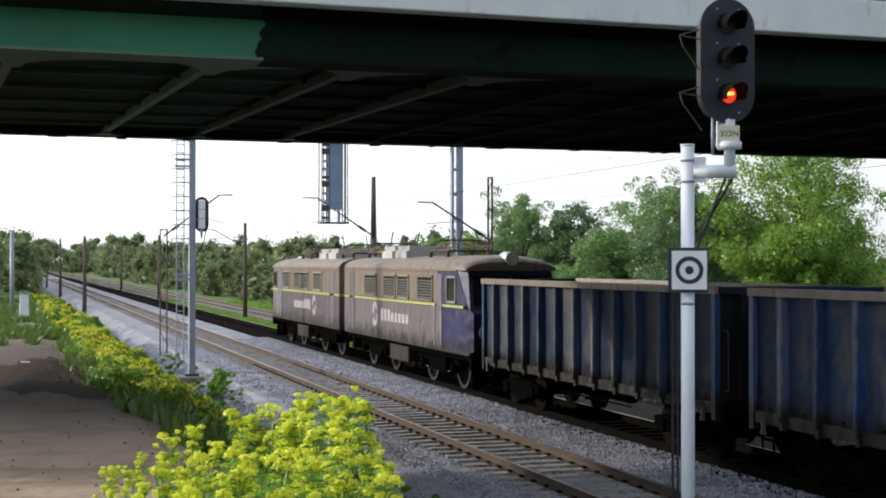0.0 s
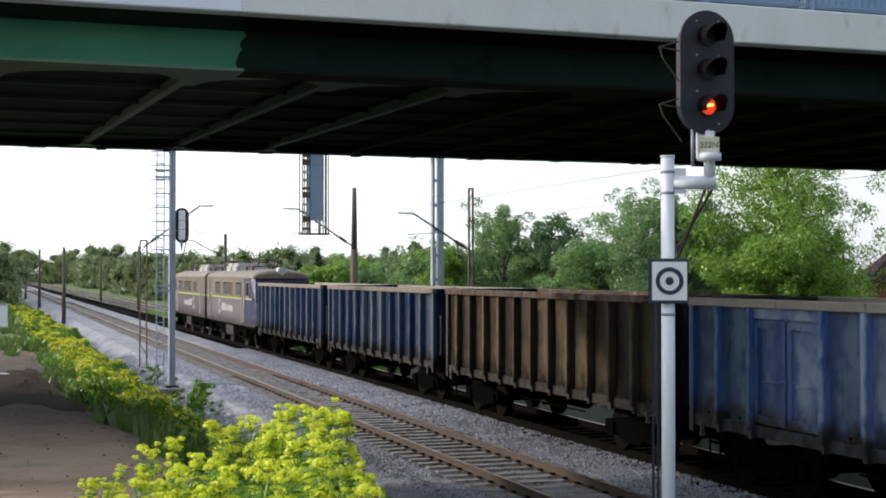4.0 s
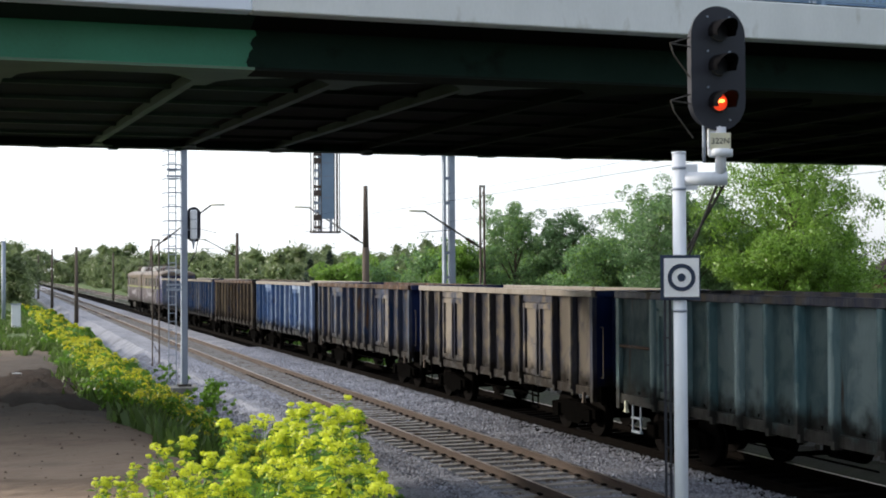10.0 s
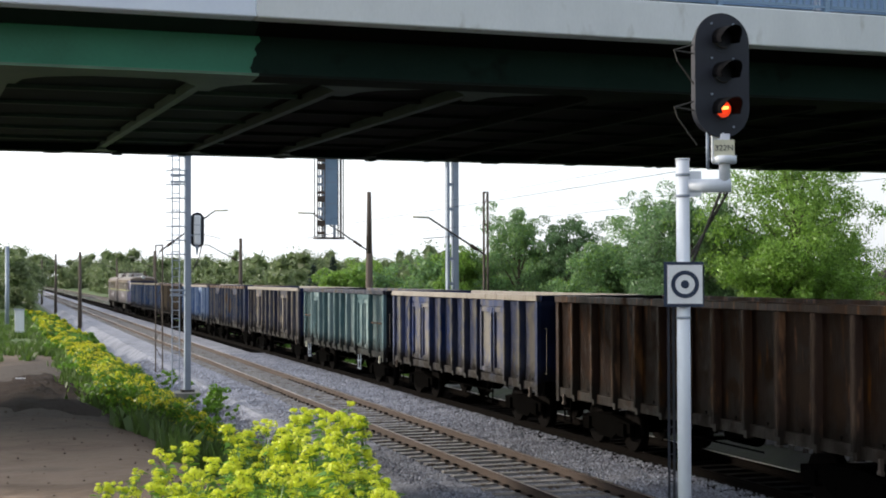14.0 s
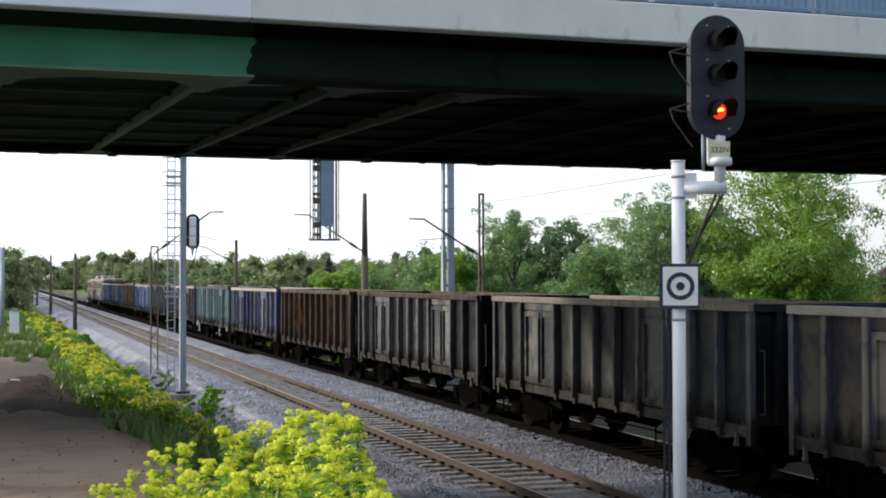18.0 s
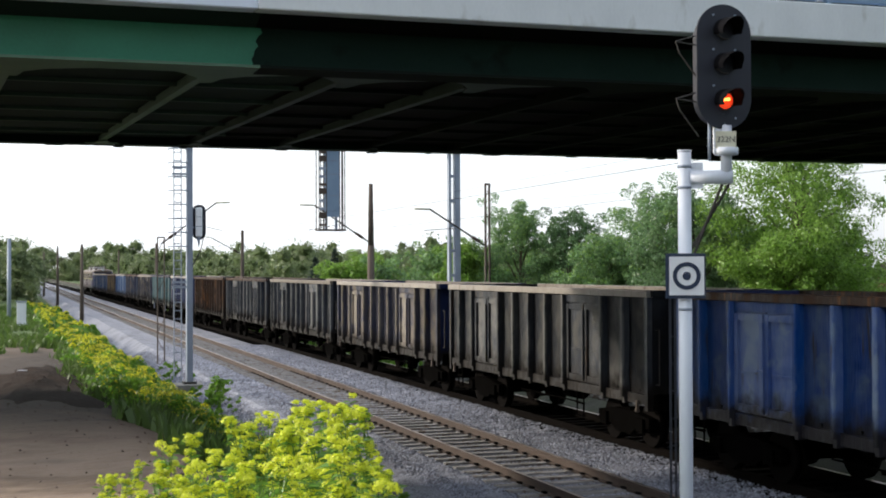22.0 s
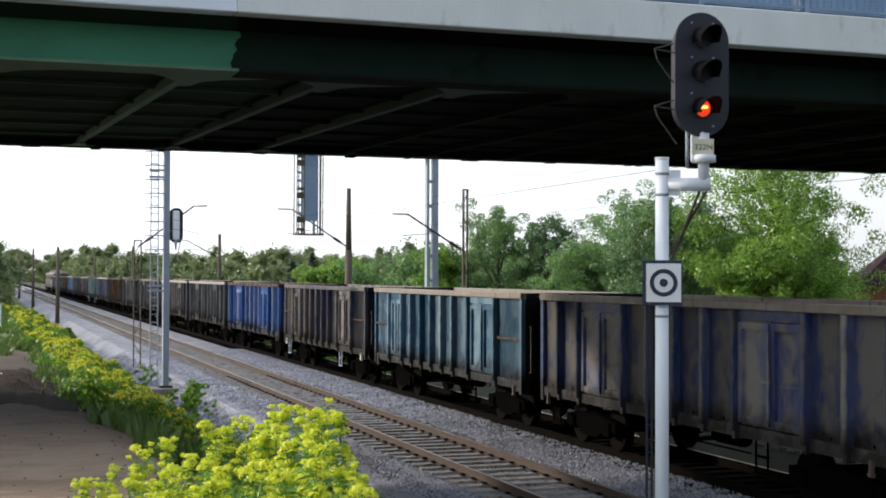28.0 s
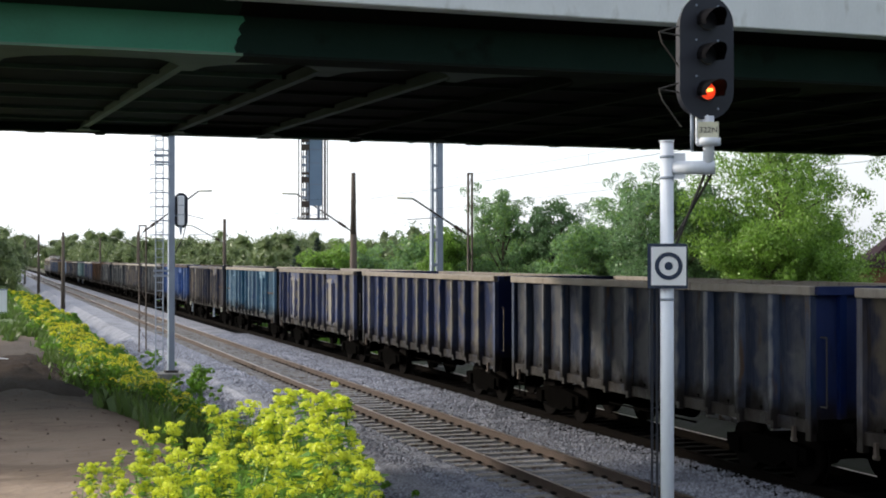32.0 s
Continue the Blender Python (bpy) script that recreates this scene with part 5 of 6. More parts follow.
M["loco_lime"] = mat("loco_lime_band", (0.36, 0.42, 0.11), (0.27, 0.31, 0.10), rough=0.6)
M["loco_white"] = mat("loco_faded_white", (0.40, 0.39, 0.41), (0.24, 0.23, 0.25), rough=0.7, scale=6)
M["dark_glass"] = mat("dark_glass", (0.02, 0.022, 0.026), rough=0.08, bump=0)
M["red_panto"] = mat("red_oxide", (0.085, 0.026, 0.026), (0.05, 0.02, 0.02), rough=0.6)
M["loco_wheel"] = mat("driving_wheel", (0.03, 0.029, 0.03), (0.016, 0.015, 0.015), rough=0.6, spec=0.2)
M["silver"] = mat("silver_paint", (0.55, 0.55, 0.56), (0.4, 0.4, 0.41), rough=0.4, metal=0.5)


def loco_section(cab, label, along):
    """Local y runs forward; the driving cab is at the +y end (cab = 1) or the -y end (-1)."""
    L = thing("locomotive_section", label, "locomotive", group="two sections of one locomotive")
    h, w = 7.3, 1.47
    c = cab
    blunt, nose = -c * h, c * h

    def y(v):
        """Metres from the inner, blunt end towards the cab."""
        return blunt + c * v

    def span(bm, x0, x1, a, b, z0, z1):
        box(bm, x0, x1, min(y(a), y(b)), max(y(a), y(b)), z0, z1)
    total = 2 * h
    cabstart = total - 2.75
    part("lower_body", shape(span, -w, w, 0, cabstart, 1.12, 2.42), M["loco_low"], L, "dusty purple-grey lower side")
    part("upper_body", shape(span, -w, w, 0, cabstart, 2.52, 3.52), M["loco_top"], L, "dusty grey upper side")
    part("lime_band", shape(span, -w - 0.012, w + 0.012, 0, cabstart, 2.44, 2.51), M["loco_lime"], L, "faded lime stripe")
    # cab with a raked, tapering end
    cabm = bmesh.new()
    rings = []
    for v, ww, z0, z1 in ((cabstart, w, 1.12, 3.52), (total - 0.9, w, 1.12, 3.52), (total - 0.25, w * 0.93, 1.1, 2.45), (total, w * 0.86, 1.1, 2.3)):
        rings.append([cabm.verts.new((sx * ww, y(v), z)) for sx, z in ((-1, z0), (1, z0), (1, z1), (-1, z1))])
    for a, b in zip(rings, rings[1:]):
        for k in range(4):
            cabm.faces.new((a[k], a[(k + 1) % 4], b[(k + 1) % 4], b[k]))
    cabm.faces.new(rings[0][::-1]), cabm.faces.new(rings[-1])
    cab_paint = M["loco_blue"] if cab < 0 else M["loco_low"]
    cabp = part("cab", cabm, cab_paint, L, "dark blue driving cab" if cab < 0 else "dusty grey driving cab")
    up = bmesh.new()
    ra = [up.verts.new((sx * ww, y(v), z)) for sx, ww, v, z in ((-1, w * 0.99, total - 0.9, 2.3), (1, w * 0.99, total - 0.9, 2.3), (1, w * 0.99, total - 0.9, 3.5), (-1, w * 0.99, total - 0.9, 3.5))]
    rb = [up.verts.new((sx * ww, y(v), z)) for sx, ww, v, z in ((-1, w * 0.9, total - 0.12, 2.3), (1, w * 0.9, total - 0.12, 2.3), (1, w * 0.86, total - 0.5, 3.5), (-1, w * 0.86, total - 0.5, 3.5))]
    for k in range(4):
        up.faces.new((ra[k], ra[(k + 1) % 4], rb[(k + 1) % 4], rb[k]))
    up.faces.new(ra[::-1]), up.faces.new(rb)
    part("windscreen_surround", up, cab_paint, cabp)
    for s in (-1, 1):
        ws = bmesh.new()
        q = [(s * 0.08, total - 0.16, 2.5), (s * 1.2, total - 0.17, 2.5), (s * 1.15, total - 0.44, 3.36), (s * 0.08, total - 0.44, 3.36)]
        vs = [ws.verts.new((px, y(v + 0.012), z)) for px, v, z in q] + [ws.verts.new((px, y(v - 0.02), z)) for px, v, z in q]
        for f in ((0, 1, 2, 3), (7, 6, 5, 4), (0, 4, 5, 1), (1, 5, 6, 2), (2, 6, 7, 3), (3, 7, 4, 0)):
            ws.faces.new([vs[i] for i in f])
        part("windscreen", ws, M["dark_glass"], cabp)
        part("headlight", shape(tube, (s * 0.95, y(total - 0.1), 1.75), (s * 0.95, y(total + 0.07), 1.75), 0.17, n=18), M["silver"], cabp)
    part("top_headlight", shape(tube, (0, y(total - 0.9), 3.86), (0, y(total - 0.25), 3.86), 0.2, n=20), M["silver"], cabp)
    part("cab_band", shape(span, -w - 0.006, w + 0.006, cabstart, total - 0.3, 2.44, 2.51), M["loco_lime"], cabp)
    part("cab_door_rail", shape(tube, (-w - 0.05, y(total - 2.9), 1.25), (-w - 0.05, y(total - 2.9), 2.5), 0.018, n=6), M["silver"], cabp)
    for s in (-1, 1):
        def at(a, b, z0, z1, proud):
            lo, hi = sorted((s * (w - 0.03), s * (w + proud)))
            return shape(span, lo, hi, a, b, z0, z1)
        def framed(name, a, b, z0, z1, louvre):
            fr = bmesh.new()
            lo, hi = sorted((s * (w - 0.02), s * (w + 0.03)))
            for p in ((a, a + 0.07, z0, z1), (b - 0.07, b, z0, z1), (a, b, z0, z0 + 0.07), (a, b, z1 - 0.07, z1)):
                span(fr, lo, hi, p[0], p[1], p[2], p[3])
            f = part(name, fr, M["loco_top"], L)
            part("pane", at(a + 0.06, b - 0.06, z0 + 0.06, z1 - 0.06, 0.006), M["dark_glass"], f)
            if louvre:
                sl = bmesh.new()
                z = z0 + 0.12
                while z < z1 - 0.1:
                    prism(sl, [(s * (w + 0.008), z), (s * (w + 0.03), z - 0.03), (s * (w + 0.03), z - 0.02), (s * (w + 0.008), z + 0.012)], min(y(a + 0.07), y(b - 0.07)), max(y(a + 0.07), y(b - 0.07)), 1)
                    z += 0.085
                part("louvre", sl, M["dark_steel"], f)
        framed("louvred_window", 3.1, 4.75, 2.56, 3.36, True)
        framed("louvred_window", 5.7, 7.25, 2.56, 3.36, True)
        framed("louvred_window", 7.4, 8.8, 2.56, 3.36, True)
        framed("louvred_window", 9.75, 11.4, 2.56, 3.36, True)
        framed("cab_window", 12.75, 13.65, 2.56, 3.36, False)
        for a, b in ((0.8, 1.55), (11.65, 12.3)):
            dr = part("side_door", at(a, b, 1.2, 3.4, 0.012), M["loco_low"], L)
            part("door_handrail", shape(tube, (s * (w + 0.06), y(b + 0.08), 1.3), (s * (w + 0.06), y(b + 0.08), 2.6), 0.016, n=6), M["silver"], dr)
        # faded emblem and lettering reduced to plain shapes
        lo, hi = sorted((s * (w + 0.002), s * (w + 0.008)))
        for a0 in (0, 180):
            turn = [radians(a0 + 150 * k / 10) for k in range(11)]
            arc = [(y(4.55) + rr * math.cos(tt), 1.95 + 1.25 * rr * math.sin(tt)) for rr, run in ((0.34, turn), (0.2, turn[::-1])) for tt in run]
            part("emblem_arc", shape(prism, arc, lo, hi, 0), M["loco_white"], L, "faded white arc of a round emblem")
        for k in range(8):
            a = 5.35 + k * 0.44
            part("lettering_bar", shape(span, lo, hi, a, a + 0.3, 1.76, 2.16 if k < 3 else 2.06), M["loco_white"], L)
    # rounded roof
    prof = [(-w, 3.52)] + [(-w * math.cos(a), 3.52 + 0.45 * math.sin(a) ** 0.8) for a in np.linspace(0.12, math.pi - 0.12, 15)] + [(w, 3.52)]
    roof = part("roof", shape(prism, prof, min(y(0), y(total - 1.3)), max(y(0), y(total - 1.3)), 1), M["loco_roof"], L, "dusty rounded roof")
    cap = bmesh.new()
    prev = None
    for v, f in ((total - 1.3, 1.0), (total - 0.8, 0.93), (total - 0.45, 0.8), (total - 0.3, 0.55)):
        ring = [cap.verts.new((px * (0.85 + 0.15 * f), y(v), 3.5 + (pz - 3.5) * f)) for px, pz in prof]
        if prev:
            for k in range(len(ring) - 1):
                cap.faces.new((prev[k], prev[k + 1], ring[k + 1], ring[k])).smooth = True
        prev = ring
    cap.faces.new(prev)
    part("cab_roof", cap, M["loco_roof"], roof, "dusty rounded cab roof")
    part("gutter", shape(span, -w - 0.03, w + 0.03, 0, total - 0.9, 3.5, 3.54), M["loco_roof"], roof)
    for a, b in ((3.2, 4.6), (5.0, 6.4)):
        rb2 = bmesh.new()
        span(rb2, -0.85, 0.85, a, b - 0.04, 3.85, 4.15)
        for k in range(7):
            aa = a + (b - a) * k / 7
            part("resistor_fin", shape(span, -0.75, 0.75, aa, aa + (b - a) / 7 - 0.04, 4.153, 4.32), M["silver"], roof)
        part("resistor_box", rb2, M["silver"], roof, "silver ribbed resistor casing")
    # folded pantographs with red frames
    for v in (1.7, 9.6):
        pg = bmesh.new()
        for s in (-0.7, 0.7):
            tube(pg, (s, y(v - 1.0), 4.12), (s, y(v + 1.0), 4.12), 0.03, n=6)
            tube(pg, (s * 0.9, y(v - 0.9), 4.14), (s * 0.7, y(v + 0.9), 4.42), 0.022, n=6), tube(pg, (s * 0.7, y(v - 0.9), 4.42), (s * 0.9, y(v + 0.9), 4.14), 0.022, n=6)
        for d in (-1.0, -0.3, 0.3, 1.0):
            tube(pg, (-0.7, y(v + d), 4.12), (0.7, y(v + d), 4.12), 0.03, n=6)
        pt = part("pantograph", pg, M["red_panto"], roof, "folded red pantograph")
        shoe = bmesh.new()
        for d in (-0.2, 0.2):
            tube(shoe, (-0.65, y(v + d), 4.46), (0.65, y(v + d), 4.46), 0.025, n=6)
            for s in (-1, 1):
                tube(shoe, (s * 0.65, y(v + d), 4.46), (s * 0.95, y(v + d), 4.3), 0.02, n=6)
        part("contact_shoe", shoe, M["dark_steel"], pt)
        for s in (-0.7, 0.7):
            for d in (-0.9, 0.9):
                part("insulator", shape(tube, (s, y(v + d), 3.75), (s, y(v + d), 4.1), 0.08, 0.06, n=10), M["rail_rust"], roof)
        horn = bmesh.new()
        tube(horn, (0.5, y(v + 1.2), 4.1), (0.5, y(v + 1.75), 4.85), 0.025, n=6), tube(horn, (-0.5, y(v + 1.2), 4.1), (-0.5, y(v + 1.75), 4.85), 0.025, n=6)
        part("roof_horn", horn, M["dark_steel"], roof)
    part("roof_line", shape(tube, (0.2, y(0.2), 4.25), (0.2, y(total - 2.2), 4.25), 0.02, n=6), M["dark_steel"], roof)
    # running gear
    part("frame_beam", shape(span, -1.35, 1.35, 0.1, total - 0.1, 0.95, 1.13), M["under"], L)
    def b_frame(bm):
        for s in (-1, 1):
            prism(bm, [(-2.1, 0.85), (-2.1, 0.72), (-1.0, 0.7), (-0.6, 0.45), (0.6, 0.45), (1.0, 0.7), (2.1, 0.72), (2.1, 0.85), (0.9, 0.92), (-0.9, 0.92)], s * 1.12 - 0.06, s * 1.12 + 0.06, 0)
            for d in (-1.525, 1.525):
                box(bm, s * 1.16 - 0.1, s * 1.16 + 0.1, d - 0.14, d + 0.14, 0.5, 0.76)
                for q in (-0.4, 0.4):
                    tube(bm, (s * 1.12, d + q, 0.72), (s * 1.12, d + q, 0.95), 0.08, n=10)
    wheels = []
    for v in (3.6, total - 3.6):
        bg = part("bogie", shape(b_frame), M["under"], L)
        bg.location.y = y(v)
        for d in (-1.525, 1.525):
            ax = part("wheelset", cached("loco_axle", M["under"], lambda bm: tube(bm, (-0.9, 0, 0), (0.9, 0, 0), 0.1, n=10)), None, bg)
            def big_wheel(bm):
                n = 28
                loops = [[bm.verts.new((x, r * math.cos(k * math.tau / n), r * math.sin(k * math.tau / n))) for k in range(n)] for x, r in ((-0.14, 0.625), (0, 0.625), (0, 0.655), (0.03, 0.655), (0.03, 0.52), (-0.14, 0.52))]
                for i in range(6):
                    for k in range(n):
                        bm.faces.new((loops[i][k], loops[i][(k + 1) % n], loops[(i + 1) % 6][(k + 1) % n], loops[(i + 1) % 6][k]))
                for k in range(10):
                    a = k * math.tau / 10
                    tube(bm, (-0.06, 0.1 * math.cos(a), 0.1 * math.sin(a)), (-0.06, 0.54 * math.cos(a), 0.54 * math.sin(a)), 0.045, 0.035, n=6)
                tube(bm, (-0.16, 0, 0), (0.0, 0, 0), 0.16, n=14)
            for s in (1, -1):
                wl_ = part("wheel", cached("loco_wheel", M["loco_wheel"], big_wheel), None, ax, "spoked driving wheel")
                wl_.location, wl_.rotation_euler = (-0.72 * s, 0, 0), (0, 0, 0 if s > 0 else math.pi)
            ax.location = (0, d, 0.625)
            AXLES.append((ax, d, 0.625, 0.625, 0.1))
    for s in (-1, 1):
        lo, hi = sorted((s * 1.0, s * 1.38))
        part("battery_box", shape(span, lo, hi, total / 2 - 1.1, total / 2 + 1.1, 0.5, 1.0), M["loco_top"], L, bevel=0.02)
        for v in (0.9, total - 2.6):
            part("sand_box", shape(span, lo, hi, v, v + 0.35, 0.55, 1.0), M["under"], L)
        st = bmesh.new()
        for z in (0.45, 0.8):
            span(st, lo, hi, total - 2.6, total - 2.1, z, z + 0.03)
        part("cab_step", st, M["under"], L)
    for e in (0, 1):
        s = -c if e == 0 else c
        for x in (-0.875, 0.875):
            by = s * h
            part("buffer", shape(tube, (x, by, 1.05), (x, by + s * 0.35, 1.05), 0.12, n=12), M["under"], L)
            part("buffer_head", shape(tube, (x, by + s * 0.35, 1.05), (x, by + s * 0.5, 1.05), 0.24, n=18), M["under"], L)
    part("buffer_beam", shape(span, -1.35, 1.35, total - 0.1, total + 0.04, 0.72, 1.2), M["under"], L)
    part("snow_plough", shape(span, -1.2, 1.2, total - 0.4, total - 0.3, 0.2, 0.72), M["under"], L)
    MOVERS.append((L, TRAIN_X, PITCH + along))
    return L


loco_section(-1, "dusty purple-grey electric locomotive section with a blue cab", 7.9)
loco_section(1, "dusty grey leading section of the electric locomotive", 23.4)

# ---- plants ----

def sprays(r, centres, radii, counts, size, squash=0.85, spread=0.55, core=0.72, up=0.25):
    """Corners of kite-shaped leaves that lie like shingles over clumps and face outwards."""
    k = np.repeat(np.arange(len(radii)), counts)
    n = len(k)
    d = r.normal(size=(n, 3)) + (0, 0, up)
    d /= np.linalg.norm(d, axis=1)[:, None]
    q = core + (1.06 - core) * r.uniform(size=n) ** 0.6
    q = np.where(r.uniform(size=n) < 0.1, q * r.uniform(1.0, 1.35, n), q)
    P = centres[k] + d * (radii[k] * q)[:, None] * (1, 1, squash)
    nrm = d + r.normal(size=(n, 3)) * spread
    nrm /= np.linalg.norm(nrm, axis=1)[:, None]
    u = r.normal(size=(n, 3)) + (0, 0, -0.5)
    u -= nrm * np.sum(nrm * u, axis=1)[:, None]
    u /= np.linalg.norm(u, axis=1)[:, None]
    w = np.cross(nrm, u)
    s = (np.broadcast_to(size, len(radii))[k] * r.uniform(0.55, 1.4, n))[:, None]
    return np.stack([P - u * s, P + w * s * 0.55, P + u * s, P - w * s * 0.55], axis=1).reshape(-1, 3), n


def quads(name, v, count, material):
    me = bpy.data.meshes.new(name)
    me.vertices.add(count * 4)
    me.vertices.foreach_set("co", v.astype(np.float32).ravel())
    me.loops.add(count * 4)
    me.loops.foreach_set("vertex_index", np.arange(count * 4, dtype=np.int32))
    me.polygons.add(count)
    me.polygons.foreach_set("loop_start", np.arange(0, count * 4, 4, dtype=np.int32))
    me.polygons.foreach_set("loop_total", np.full(count, 4, dtype=np.int32))
    me.update()
    me.materials.append(material)
    return me


def tree(label, x, y, height, spread, leaf, seed, count=9000, size=0.11, low=0.12, second=None, clumps=150):
    """Trunk, limbs and a crown of many clumps of leaves with gaps between them."""
    r, q = random.Random(seed), np.random.RandomState(seed)
    t = thing("tree", label, "tree", pose(x, y, ground_z(x, y) - 0.2), group="trees beyond the railway")
    tr = bmesh.new()
    lean = Vector((r.uniform(-0.03, 0.03), r.uniform(-0.03, 0.03), 1))
    thick = 0.02 * height
    stem = [lean * height * f for f in (0, 0.2, 0.42, 0.65, 0.9)]
    for k in range(4):
        tube(tr, stem[k], stem[k + 1], thick * (1 - 0.22 * k), thick * (0.78 - 0.22 * k), n=8, caps=False)
    tips = []
    for k in range(26):
        f = low + (0.95 - low) * (k + r.random()) / 26
        a = k * 2.4 + r.uniform(-0.5, 0.5)
        # widest below the middle, drawn in towards the top
        wide = spread * (math.sin(math.pi * min(1, max(0.0, (f + 0.3) / 1.34))) ** 0.6) * r.uniform(0.5, 1.02)
        root = lean * height * max(0.12, f - 0.22)
        tip = lean * height * f + Vector((math.cos(a), math.sin(a), 0)) * wide
        mid = root.lerp(tip, 0.5) + Vector((0, 0, 0.05 * height))
        tube(tr, root, mid, thick * 0.38, thick * 0.22, n=5, caps=False), tube(tr, mid, tip, thick * 0.22, thick * 0.06, n=5, caps=False)
        tips += [(mid.lerp(tip, 0.55), f), (tip, f)]
    part("trunk", tr, M["bark"], t)
    C, R = [], []
    while len(C) < clumps:
        p, f = r.choice(tips)
        C.append(tuple(p + Vector((r.gauss(0, spread * 0.24), r.gauss(0, spread * 0.24), r.gauss(0.0, height * 0.05)))))
        R.append(min(0.62, max(0.26, spread * r.uniform(0.1, 0.22))) * (1.1 - 0.25 * f))
    C, R = np.array(C), np.array(R)
    C[:, 2] = np.maximum(C[:, 2], 0.4)
    share = (R ** 2 / np.sum(R ** 2) * count).astype(int) + 4
    v, n = sprays(q, C, R, share, size, core=0.5, spread=0.75)
    part("crown", quads("crown", v, n, leaf), leaf, t)
    # lighter leaves over clump tops: sunlight put into the leaf colour
    if second:
        v, n = sprays(q, C, R * 1.04, share // 4, size * 0.9, core=0.8, up=1.0)
        part("young_leaves", quads("young_leaves", v, n, second), second, t)
    return t


TREES = [
    # x, y, height over the ground, spread, leaf
    (30.6, 48.0, 11.0, 3.5, "leaf_b"), (27.4, 51.0, 8.4, 2.2, "leaf_c"), (33.0, 50.5, 8.4, 2.2, "leaf_b"), (28.9, 46.5, 6.2, 2.2, "leaf_b"),
    (32.4, 64, 9.2, 2.9, "leaf_a"), (29.6, 65, 6.7, 2.2, "leaf_a"), (32.4, 75.5, 8.6, 2.3, "leaf_c"), (30.2, 78, 9.0, 2.6, "leaf_a"), (27.0, 79, 6.8, 1.6, "leaf_b"), (38, 82, 6.8, 3.0, "leaf_c"),
    (30, 94, 6.6, 2.6, "leaf_a"), (40, 68, 7.4, 3.2, "leaf_c"), (36.5, 60, 7.2, 2.8, "leaf_c"), (34, 106, 6.8, 3.2, "leaf_a"), (27, 112, 5.8, 2.4, "leaf_b"), (44, 94, 7.5, 4.0, "leaf_a"),
    (24.5, 98, 5.4, 2.2, "leaf_b"), (27.5, 102, 5.8, 2.5, "leaf_a"), (31, 118, 6.6, 3.0, "leaf_b"), (34.5, 70, 5.6, 2.4, "leaf_c"), (30.5, 58, 5.2, 2.2, "leaf_c"), (34.6, 54.5, 5.4, 2.0, "leaf_c"),
]
LEAVES = {"leaf_a": "leafy mid-green deciduous tree behind the tracks", "leaf_b": "sunlit yellow-green deciduous tree behind the tracks", "leaf_c": "dense dark green deciduous tree"}
for i, (x, y, h, w, lf) in enumerate(TREES):
    tree(LEAVES[lf], x, y, h, w, M[lf], 100 + i, 66000 if y < 60 else 46000 if y < 83 else 16000, 0.058 if y < 60 else 0.066 if y < 83 else 0.11, low=0.1, second=M["leaf_b"] if lf == "leaf_a" else None, clumps=420 if y < 83 else 220)


def conifer(x, y, height, seed):
    r, q = random.Random(seed), np.random.RandomState(seed)
    t = thing("conifer", "small dark green conifer among the shrubs", "tree", pose(x, y, ground_z(x, y) - 0.2))
    part("trunk", shape(tube, (0, 0, 0), (0, 0, height), 0.12, 0.02, n=8), M["bark"], t)
    C, R = [], []
    for k in range(46):
        f = 0.12 + 0.86 * k / 46
        a = k * 2.4
        d = 0.3 * height * (1 - f) * r.uniform(0.5, 1.0)
        C.append((d * math.cos(a), d * math.sin(a), height * f)), R.append(0.16 + 0.28 * (1 - f))
    v, n = sprays(q, np.array(C), np.array(R), 60, 0.09, squash=0.5)
    part("needles", quads("needles", v, n, M["conifer"]), None, t)


conifer(28.8, 122, 7.3, 3)
conifer(27.2, 123, 6.4, 4)


